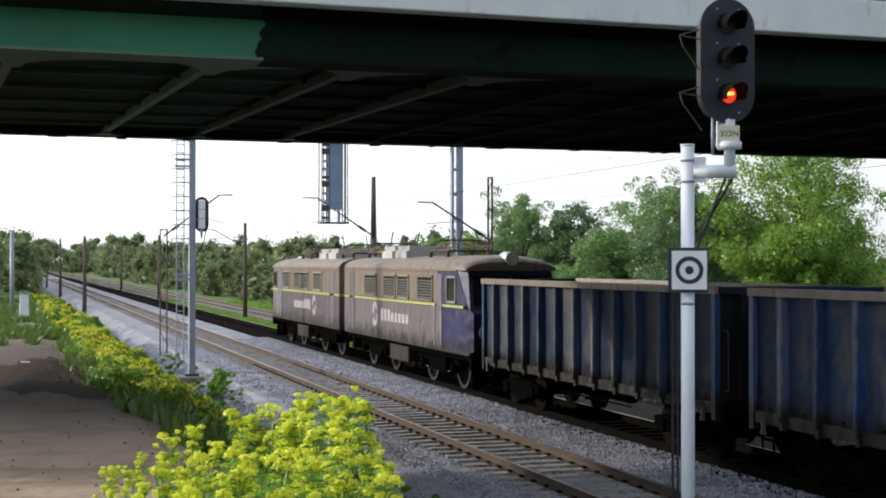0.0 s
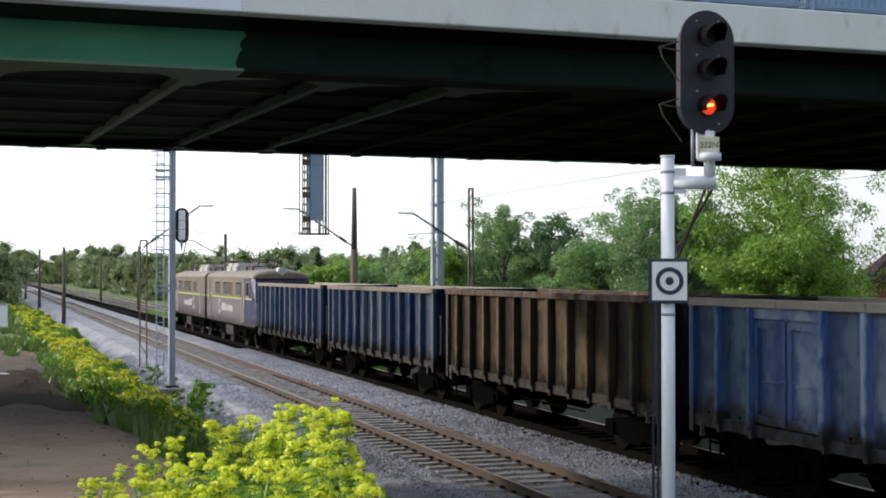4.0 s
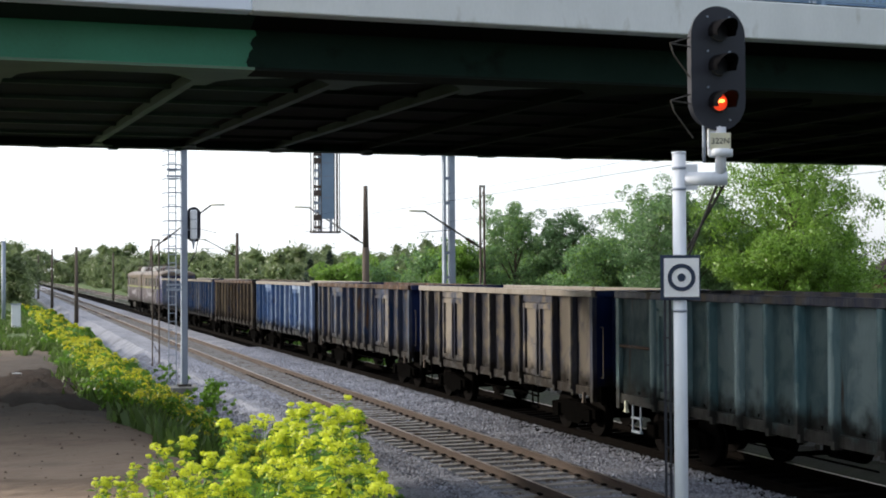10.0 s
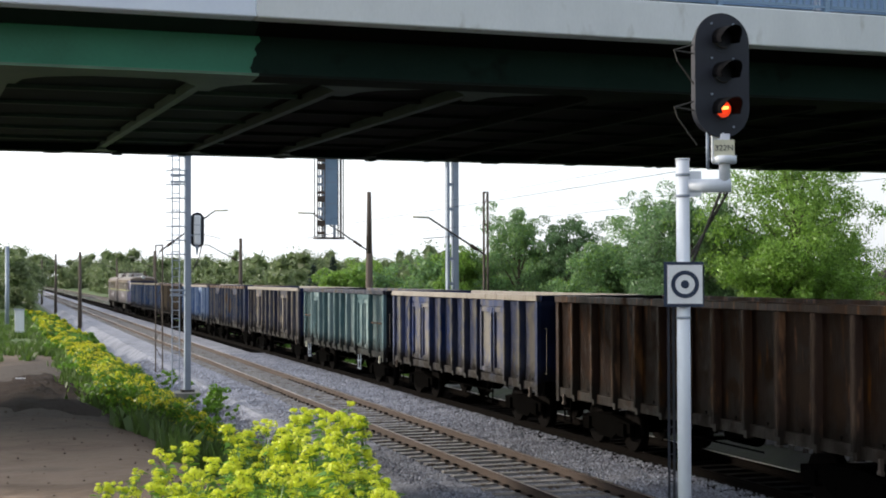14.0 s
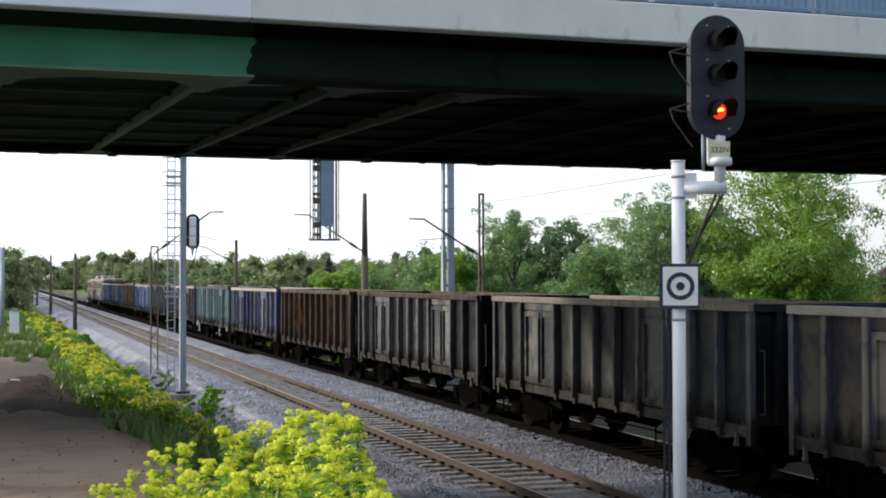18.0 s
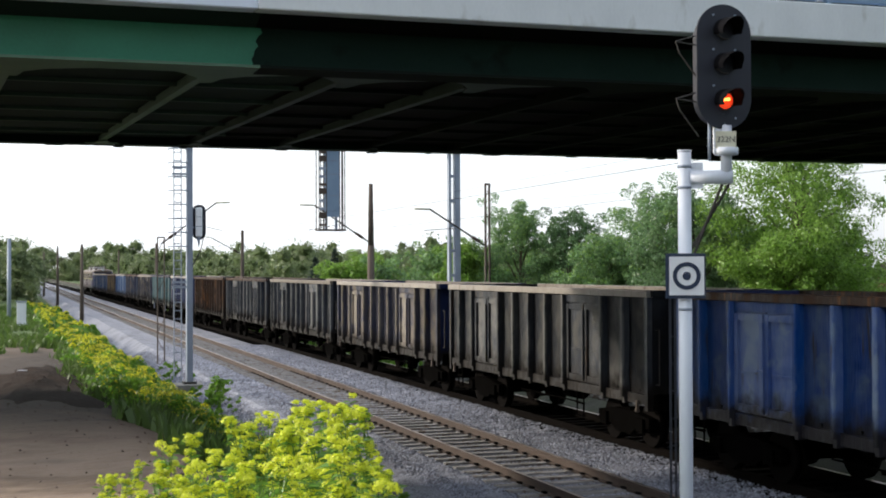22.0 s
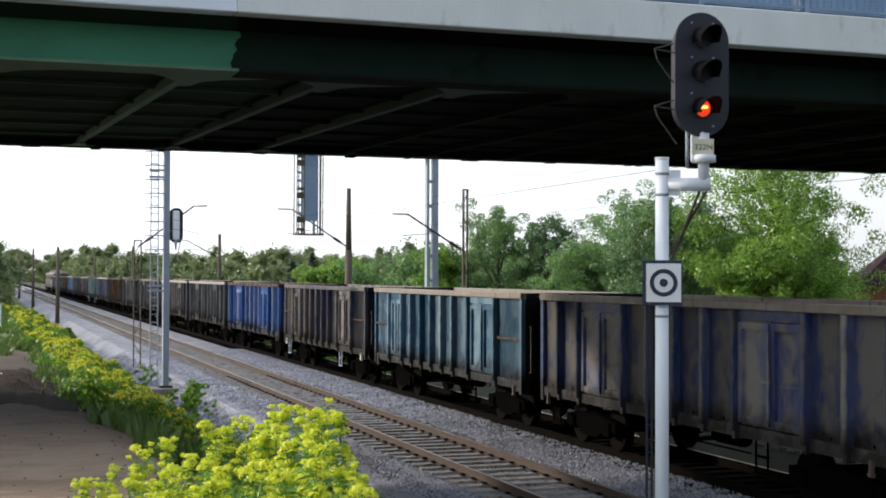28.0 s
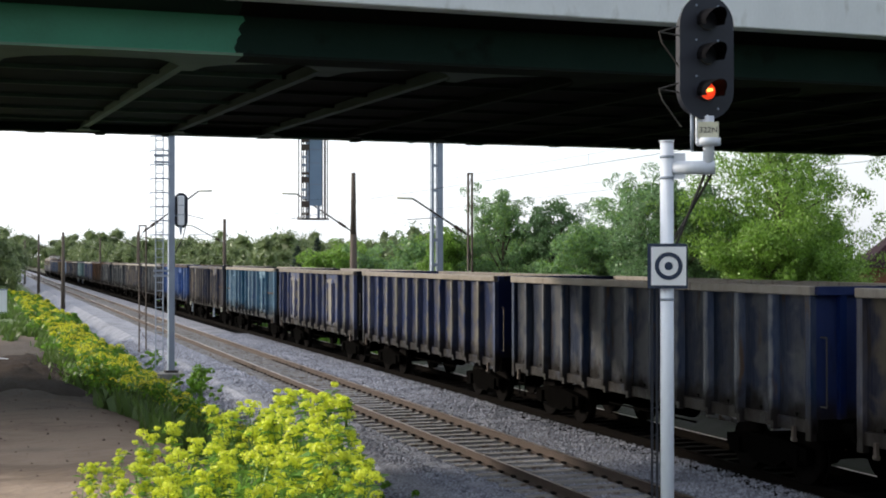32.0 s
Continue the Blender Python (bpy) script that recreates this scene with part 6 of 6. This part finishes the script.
def woods():
    """Far belts of shrubs and trees that nobody could count."""
    r = np.random.RandomState(5)
    clumps = []
    for _ in range(420):
        y = r.uniform(110, 620)
        x = 24 + r.exponential(1.0) * 0.16 * y + 0.02 * y
        if x > y * 0.8 + 20:
            continue
        clumps.append((x, y, r.uniform(2.5, 7.5) * (1 + 0.0012 * y) * (0.5 if x < 32 and y < 200 else 1)))
    for _ in range(150):
        y = r.uniform(130, 620)
        clumps.append((-r.exponential(1.0) * 0.09 * y - 4 - 0.015 * (620 - y), y, r.uniform(6, 12)))
    for _ in range(50):
        y = r.uniform(130, 330)
        clumps.append((r.uniform(-9, 0.4 + 0.008 * y), y, r.uniform(4.5, 9.5)))
    for _ in range(300):
        clumps.append((r.uniform(-90, 420), r.uniform(620, 800), r.choice([11, 13, 15, 18]) * r.uniform(0.8, 1.15)))
    # added, unseen trees behind the camera that block low skylight
    for _ in range(120):
        a, d = radians(r.uniform(105, 262)), r.uniform(17, 40)
        clumps.append((d * math.sin(a) * 1.3, d * math.cos(a) - 4, r.uniform(9, 15)))
    V, total = [], 0
    for x, y, h in clumps:
        far = max(y, 110)
        z0 = ground_z(x, y)
        m = 13
        f = r.uniform(0.1, 1, m)
        wide = h * 0.4 * np.sin(np.pi * np.clip((f + 0.3) / 1.34, 0, 1)) ** 0.6
        a = r.uniform(0, math.tau, m)
        rad = h * r.uniform(0.14, 0.26, m)
        C = np.column_stack([x + wide * np.cos(a), y + wide * np.sin(a), z0 + np.maximum(h * f - rad * 0.6, 0.2)])
        size = 0.06 + 0.00058 * (far if y > 0 else 330)
        v, n = sprays(r, C, rad, int(60 + 3600 / far), size, core=0.5, spread=0.6)
        V.append(v)
        total += n
        # a few broad inner leaves keep the sky from showing through the middle of a crown
        e, g = r.normal(size=(m * 4, 3)), r.normal(size=(m * 4, 3))
        e /= np.linalg.norm(e, axis=1)[:, None]
        g -= e * np.sum(e * g, axis=1)[:, None]
        g /= np.linalg.norm(g, axis=1)[:, None]
        c, w = np.repeat(C, 4, axis=0), np.repeat(rad * 0.62, 4)[:, None]
        V.append(np.stack([c + w * e, c + w * g, c - w * e, c - w * g], axis=1).reshape(-1, 3))
        total += m * 4
    tagged(new("far_woods", quads("far_woods", np.concatenate(V), total, M["far_leaf"])), "green belt of distant shrubs and trees, haze put into the leaf colour", "woods", kind="stuff")


woods()


def grass_blades(name, label, spots, material, hi, seed, width=0.012):
    r = np.random.RandomState(seed)
    n = len(spots)
    P = np.array(spots)
    a = r.uniform(0, math.tau, n)
    h = hi * r.uniform(0.5, 1.25, n)
    lean = r.normal(size=(n, 2)) * h[:, None] * 0.3
    w = np.stack([np.cos(a), np.sin(a), np.zeros(n)], 1) * (width * r.uniform(0.7, 1.5, n))[:, None]
    tip = P + np.column_stack([lean, h])
    midp = P + np.column_stack([lean * 0.4, h * 0.55])
    v = np.stack([P - w, P + w, midp + w * 0.8, tip], axis=1).reshape(-1, 3)
    return tagged(new(name, quads(name, v, n, material)), label, "grass", kind="stuff")


def earth_clods():
    """Pebbles, clods and scraps on the bare earth."""
    r = np.random.RandomState(23)
    bm = bmesh.new()
    for k in range(2600):
        if k < 500:
            x, y = r.uniform(-1.5, 2.6), 9 + 40 * r.uniform() ** 1.6
        else:                   # lumps of the turned soil
            x, y = r.normal(0.75, 0.75), r.normal(36, 6.0)
        q = r.uniform(0.008, 0.028) * (1.6 if r.uniform() < 0.05 else 1)
        z = ground_z(x, y)
        top = bm.verts.new((x, y, z + q * 0.7))
        ring = [bm.verts.new((x + q * r.uniform(0.7, 1.3) * math.cos(a), y + q * r.uniform(0.7, 1.3) * math.sin(a), z - 0.01)) for a in np.linspace(0, math.tau, 6)[:-1]]
        for k in range(5):
            bm.faces.new((ring[k], ring[(k + 1) % 5], top))
    tagged(new("earth_clods", mesh_of("earth_clods", bm, M["clod"])), "small clods and pebbles on the bare earth", "clods", kind="stuff")


earth_clods()


def soil_heap():
    """A low ragged spread of dark turned soil."""
    cx, cy, n, rings = 1.0, 35.0, 72, 16
    v, f = [(cx, cy, ground_z(cx, cy) + 0.12)], []
    for j in range(1, rings + 1):
        for i in range(n):
            a, q = math.tau * i / n, j / rings
            e = q * (1 + 0.3 * noise.noise((math.cos(a) * 2, math.sin(a) * 2, 3.0)) + 0.18 * noise.noise((math.cos(a) * 7, math.sin(a) * 7, 6.0)))
            x, y = cx + 1.45 * e * math.cos(a), cy + 11.0 * e * math.sin(a)
            v.append((x, y, ground_z(x, y) + 0.2 * (1 - q * q) + (1 - q * q) * (0.1 * noise.noise((x * 2, y * 0.7, 1.0)) + 0.07 * noise.noise((x * 5, y * 1.8, 4.0))) - 0.02 * (j == rings)))
    for i in range(n):
        f.append((0, 1 + i, 1 + (i + 1) % n))
    for j in range(rings - 1):
        for i in range(n):
            a, b = 1 + j * n, 1 + (j + 1) * n
            f.append((a + i, b + i, b + (i + 1) % n, a + (i + 1) % n))
    tagged(new("soil_heap", raw("soil_heap", v, f, M["soil"], True)), "low spread of dark brown turned soil", "soil", kind="stuff")


soil_heap()


def paper_scraps():
    """Two crumpled white scraps lying on the bare earth."""
    for k, (x, y, w) in enumerate(((0.45, 40.0, 0.26), (2.15, 30.5, 0.12))):
        bm = bmesh.new()
        grid = [[bm.verts.new((w * (i / 4 - 0.5), w * 0.7 * (j / 3 - 0.5), 0.03 + 0.05 * noise.noise((i * 0.9 + k * 7, j * 0.9, 3.0)))) for i in range(5)] for j in range(4)]
        for j in range(3):
            for i in range(4):
                bm.faces.new((grid[j][i], grid[j][i + 1], grid[j + 1][i + 1], grid[j + 1][i]))
        bmesh.ops.solidify(bm, geom=list(bm.faces), thickness=0.004)
        ob = new("paper_scrap", mesh_of("paper_scrap", bm, M["plate_white"]))
        ob.matrix_basis = pose(x, y, ground_z(x, y) + (0.2 if k == 0 else 0.02), 0, 0, 30 * k)
        tagged(ob, "crumpled white scrap of paper on bare earth", "litter")


paper_scraps()


def verge():
    """The strip of grass and yellow-flowering weeds between the earth and the ballast."""
    r = np.random.RandomState(3)
    g, fl = [], []
    while len(g) < 60000:
        y = 16 + 120 * r.uniform() ** 1.7
        x = r.normal(3.7, 0.8)
        if y < 31 or not 2.0 < x < (5.5 if y < 50 else 6.0):
            continue
        g.append((x, y, ground_z(x, y) - 0.02))
    grass_blades("verge_grass", "tall green grass on the bank beside the track", g, M["grass"], 0.24, 8, 0.018)
    rough = []
    for _ in range(26000):
        y = 46 + 95 * r.uniform() ** 1.3
        x = r.uniform(-7, 2.4)
        if noise.noise((x * 0.5, y * 0.12, 2.0)) > -0.25 + 0.5 * (y < 58):
            rough.append((x, y, ground_z(x, y) - 0.02))
    for _ in range(9000):       # tufts creeping over the edge of the bare earth
        y = r.uniform(15, 60)
        x = 2.45 + r.normal(0, 0.35)
        if noise.noise((x * 1.1, y * 0.35, 5.0)) > 0.05:
            rough.append((x, y, ground_z(x, y) - 0.02))
    lush = []
    for _ in range(34000):
        y = r.uniform(55, 150)
        x = r.uniform(20.3, 24 + 0.1 * y) if r.uniform() < 0.75 else r.uniform(15.9, 17.2)
        lush.append((x, y, ground_z(x, y) - 0.03))
    grass_blades("siding_grass", "lush green grass beyond the far siding", lush, M["verge_leaf"], 0.5, 33, 0.05)
    grass_blades("field_grass", "rough green grass beyond the earth and the siding", rough, M["grass_dull"], 0.34, 31, 0.05)
    # two ragged rows of bushy weeds, the better lit ones in flower on top
    C, R, Z = [], [], []
    for lane, wide, first in ((3.0, 0.4, 24), (4.15, 0.5, 17), (3.5, 0.7, 17)):
        y = first
        while y < (33 if lane == 3.5 else 140):
            y += r.uniform(0.05, 0.26) * (1 + y / 90)
            x = lane + 0.25 * noise.noise((lane, y * 0.15, 2)) + r.normal(0, wide)
            big = r.uniform(0.14, 0.44) * (0.85 if y < 30 else 1)
            for k in range(3):
                C.append((x + r.normal(0, 0.16), y + r.normal(0, 0.2), ground_z(x, y) + big * (0.35 + 0.42 * k)))
                R.append(big * (0.95 - 0.2 * k))
                Z.append(k == 2 and noise.noise((x * 0.4, y * 0.11, 7.0)) > -0.08 + 0.18 * r.normal())
    for _ in range(22):         # a tall tuft beside the gantry's foot
        C.append((r.normal(6.4, 0.13), r.normal(43.2, 0.4), -0.55 + r.uniform(0, 0.8))), R.append(r.uniform(0.09, 0.2)), Z.append(False)
    for _ in range(120):        # low growth along the foot of the bank
        y = r.uniform(20, 46)
        C.append((5.1 + abs(r.normal(0, 0.35)), y, ground_z(5.2, y) + 0.06)), R.append(r.uniform(0.08, 0.2)), Z.append(False)
    for _ in range(260):        # scattered seedlings on the shoulder of the ballast
        x, y = 5.7 + 1.3 * r.uniform() ** 1.6, r.uniform(22, 62)
        if noise.noise((x * 0.8, y * 0.3, 11.0)) > -0.05:
            C.append((x, y, float(np.interp(x, [5.15, 5.75, 6.35, 7.05], [-1.0, -0.75, -0.5, -0.24])) + 0.03)), R.append(r.uniform(0.03, 0.1)), Z.append(False)
    C, R, Z = np.array(C), np.array(R), np.array(Z)
    size = 0.024 + 0.0008 * C[:, 1]
    v, n = sprays(r, C, R, (120 * np.clip(R / 0.35, 0.3, 1.4)).astype(int), size, core=0.5, spread=0.6)
    tagged(new("verge_foliage", quads("verge_foliage", v, n, M["verge_leaf"])), "dense green weed foliage along the bank", "weeds", kind="stuff")
    v, n = sprays(r, C[Z] + (0, 0, 0.06), R[Z] * 1.05, 90, size[Z] * 0.5, core=0.7, up=0.8)
    tagged(new("verge_flowers", quads("verge_flowers", v, n, M["gold_petal"])), "golden yellow flower heads of weeds along the bank", "flowers", kind="stuff")


verge()


def flower_head(seed, rad, n_flowers):
    """A round head of small four-petalled flowers."""
    r = random.Random(seed)
    vs, n = [], 0
    for k in range(n_flowers):
        d = Vector((r.gauss(0, 1), r.gauss(0, 1), r.gauss(0.5, 0.8))).normalized()
        c = d * rad * r.uniform(0.5, 1.1)
        c.z *= 0.75
        u = d.orthogonal().normalized()
        w = d.cross(u)
        a = r.uniform(0, 1.57)
        u, w = u * math.cos(a) + w * math.sin(a), w * math.cos(a) - u * math.sin(a)
        q = r.uniform(0.0055, 0.009)
        for e in (u, w, -u, -w):
            f = d.cross(e) * 0.6 * q
            vs += [c, c + e * q * 0.6 + f + d * q * 0.2, c + e * q * 1.1 + d * q * 0.25, c + e * q * 0.6 - f + d * q * 0.2]
            n += 1
    return quads("flower_head", np.array([tuple(v) for v in vs]), n, M["petal"])


HEADS = [flower_head(5, 0.036, 62), flower_head(6, 0.043, 80), flower_head(7, 0.05, 100), flower_head(8, 0.026, 34)]


def flower_plant(seed):
    """A yellow-flowering weed one metre tall: branching stem, narrow leaves, round flower heads."""
    r = random.Random(seed)
    p = thing("flowering_weed", "yellow-flowering weed with round heads on branching green stems", "flower", group="flowering weeds in the foreground")
    st, lv, heads = bmesh.new(), [], []

    def shoot(q, d, length, rad, level):
        k = 5
        for i in range(k):
            d = (d + Vector((r.gauss(0, 0.09), r.gauss(0, 0.09), 0.2))).normalized()
            n = q + d * (length / k)
            tube(st, q, n, rad * (1 - 0.12 * i), rad * (1 - 0.12 * (i + 1)), n=5, caps=False)
            q = n
            if (level == 0 and i >= 2) or (level == 1 and i >= 2):
                for _ in range((2 if i < 4 else 3) if level == 0 else r.choice((0, 0, 1))):
                    az = r.uniform(0, math.tau)
                    shoot(q, (d + Vector((math.cos(az), math.sin(az), 0.1)) * 0.6).normalized(), (0.42 - 0.06 * i) * r.uniform(0.6, 1.2) if level == 0 else r.uniform(0.05, 0.12), rad * 0.55, level + 1)
            for _ in range(3 if level == 0 else 1):
                az = r.uniform(0, math.tau)
                lv.append((q - d * r.uniform(0, length / k), Vector((math.cos(az), math.sin(az), r.uniform(-0.1, 0.6))).normalized(), r.uniform(0.05, 0.11) * (1.4 - 0.4 * level)))
        heads.append((q, level))
    shoot(Vector((0, 0, 0)), Vector((r.gauss(0, 0.05), r.gauss(0, 0.05), 1)).normalized(), 0.86, 0.008, 0)
    part("stem", st, M["stem"], p)
    vs, n = [], 0
    for q, d, s in lv:
        u = d.orthogonal().normalized()
        vs += [q, q + d * s * 0.5 + u * s * 0.12, q + d * s + Vector((0, 0, -0.2 * s)), q + d * s * 0.5 - u * s * 0.12]
        n += 1
    tagged(part("foliage", quads("foliage", np.array([tuple(v) for v in vs]), n, M["weed_leaf"]), None, p), kind="stuff")
    for q, level in heads:
        h = part("flower_head", HEADS[2 if level == 0 else r.choice((0, 1)) if level == 1 else 3], None, p)
        h.location, h.rotation_euler = q, (0, 0, r.uniform(0, 6.28))
        tagged(h, kind="stuff")
    return p


def foreground_weeds():
    kinds = [flower_plant(40 + k) for k in range(5)]
    r = random.Random(9)
    # the crest of the weeds, fitted to the camera's view: bearing from the track, slope down to their tops
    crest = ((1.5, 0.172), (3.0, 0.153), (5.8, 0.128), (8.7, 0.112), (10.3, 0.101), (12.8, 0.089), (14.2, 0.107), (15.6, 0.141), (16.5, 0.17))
    k = 0
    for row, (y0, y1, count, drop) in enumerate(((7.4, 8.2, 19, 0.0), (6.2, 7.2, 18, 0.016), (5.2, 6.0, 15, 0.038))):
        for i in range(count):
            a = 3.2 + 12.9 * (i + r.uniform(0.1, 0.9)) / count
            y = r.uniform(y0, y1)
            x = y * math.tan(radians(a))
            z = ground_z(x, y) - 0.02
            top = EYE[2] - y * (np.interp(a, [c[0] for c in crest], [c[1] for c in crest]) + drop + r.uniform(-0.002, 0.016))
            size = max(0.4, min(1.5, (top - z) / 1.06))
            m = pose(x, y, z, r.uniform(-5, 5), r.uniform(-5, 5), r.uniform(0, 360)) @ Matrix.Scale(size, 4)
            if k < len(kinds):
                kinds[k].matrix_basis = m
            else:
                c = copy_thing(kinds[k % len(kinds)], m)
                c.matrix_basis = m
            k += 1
    g = []
    for _ in range(5000):
        y = r.uniform(5.2, 9.0)
        x = y * math.tan(radians(r.uniform(7.5, 14.0)))
        g.append((x, y, ground_z(x, y) - 0.02))
    grass_blades("foreground_grass", "long green grass among the flowering weeds", g, M["grass"], 0.36, 21, 0.005)


foreground_weeds()


# ---- brick house behind the trees ----
def house():
    h = thing("brick_house", "small red-brick house with a dark red hipped roof", "house", pose(41.3, 56.6, -0.9, 0, 0, -30))
    part("wall", shape(box, 0, 8, 0, 7, -1.0, 4.25), M["brick"], h)
    roof = bmesh.new()
    e = [roof.verts.new(p) for p in ((-0.5, -0.5, 4.2), (8.5, -0.5, 4.2), (8.5, 7.5, 4.2), (-0.5, 7.5, 4.2), (2.6, 3.5, 7.0), (5.4, 3.5, 7.0))]
    for f in ((3, 2, 1, 0), (0, 1, 5, 4), (1, 2, 5), (2, 3, 4, 5), (3, 0, 4)):
        roof.faces.new([e[k] for k in f])
    part("roof", roof, M["rooftile"], h)
    part("chimney", shape(box, 3.4, 4.0, 3, 3.6, 6.3, 7.9), M["brick"], h)
    win = part("window", shape(box, 1.2, 2.4, -0.02, 0.05, 1.2, 2.6), M["plate_white"], h)
    part("pane", shape(box, 1.28, 2.32, -0.026, -0.021, 1.28, 2.52), M["dark_glass"], win)


house()


def motions():
    for ob, x, along in MOVERS:
        walk(ob, [(t, pose(x, s + along, 0)) for t, s in TRAIN])
    times, way = [t for t, s in TRAIN], [s for t, s in TRAIN]
    for ax, d, z, radius, step in AXLES:
        rows = []
        for k in range(int(32 / step) + 1):
            t = min(32.0, k * step)
            rows.append((t, pose(0, d, z, -math.degrees(np.interp(t, times, way) / radius) % 360, 0, 0)))
        if rows[-1][0] < 32:
            rows.append((32.0, pose(0, d, z, -math.degrees(way[-1] / radius) % 360, 0, 0)))
        walk(ax, rows)


motions()
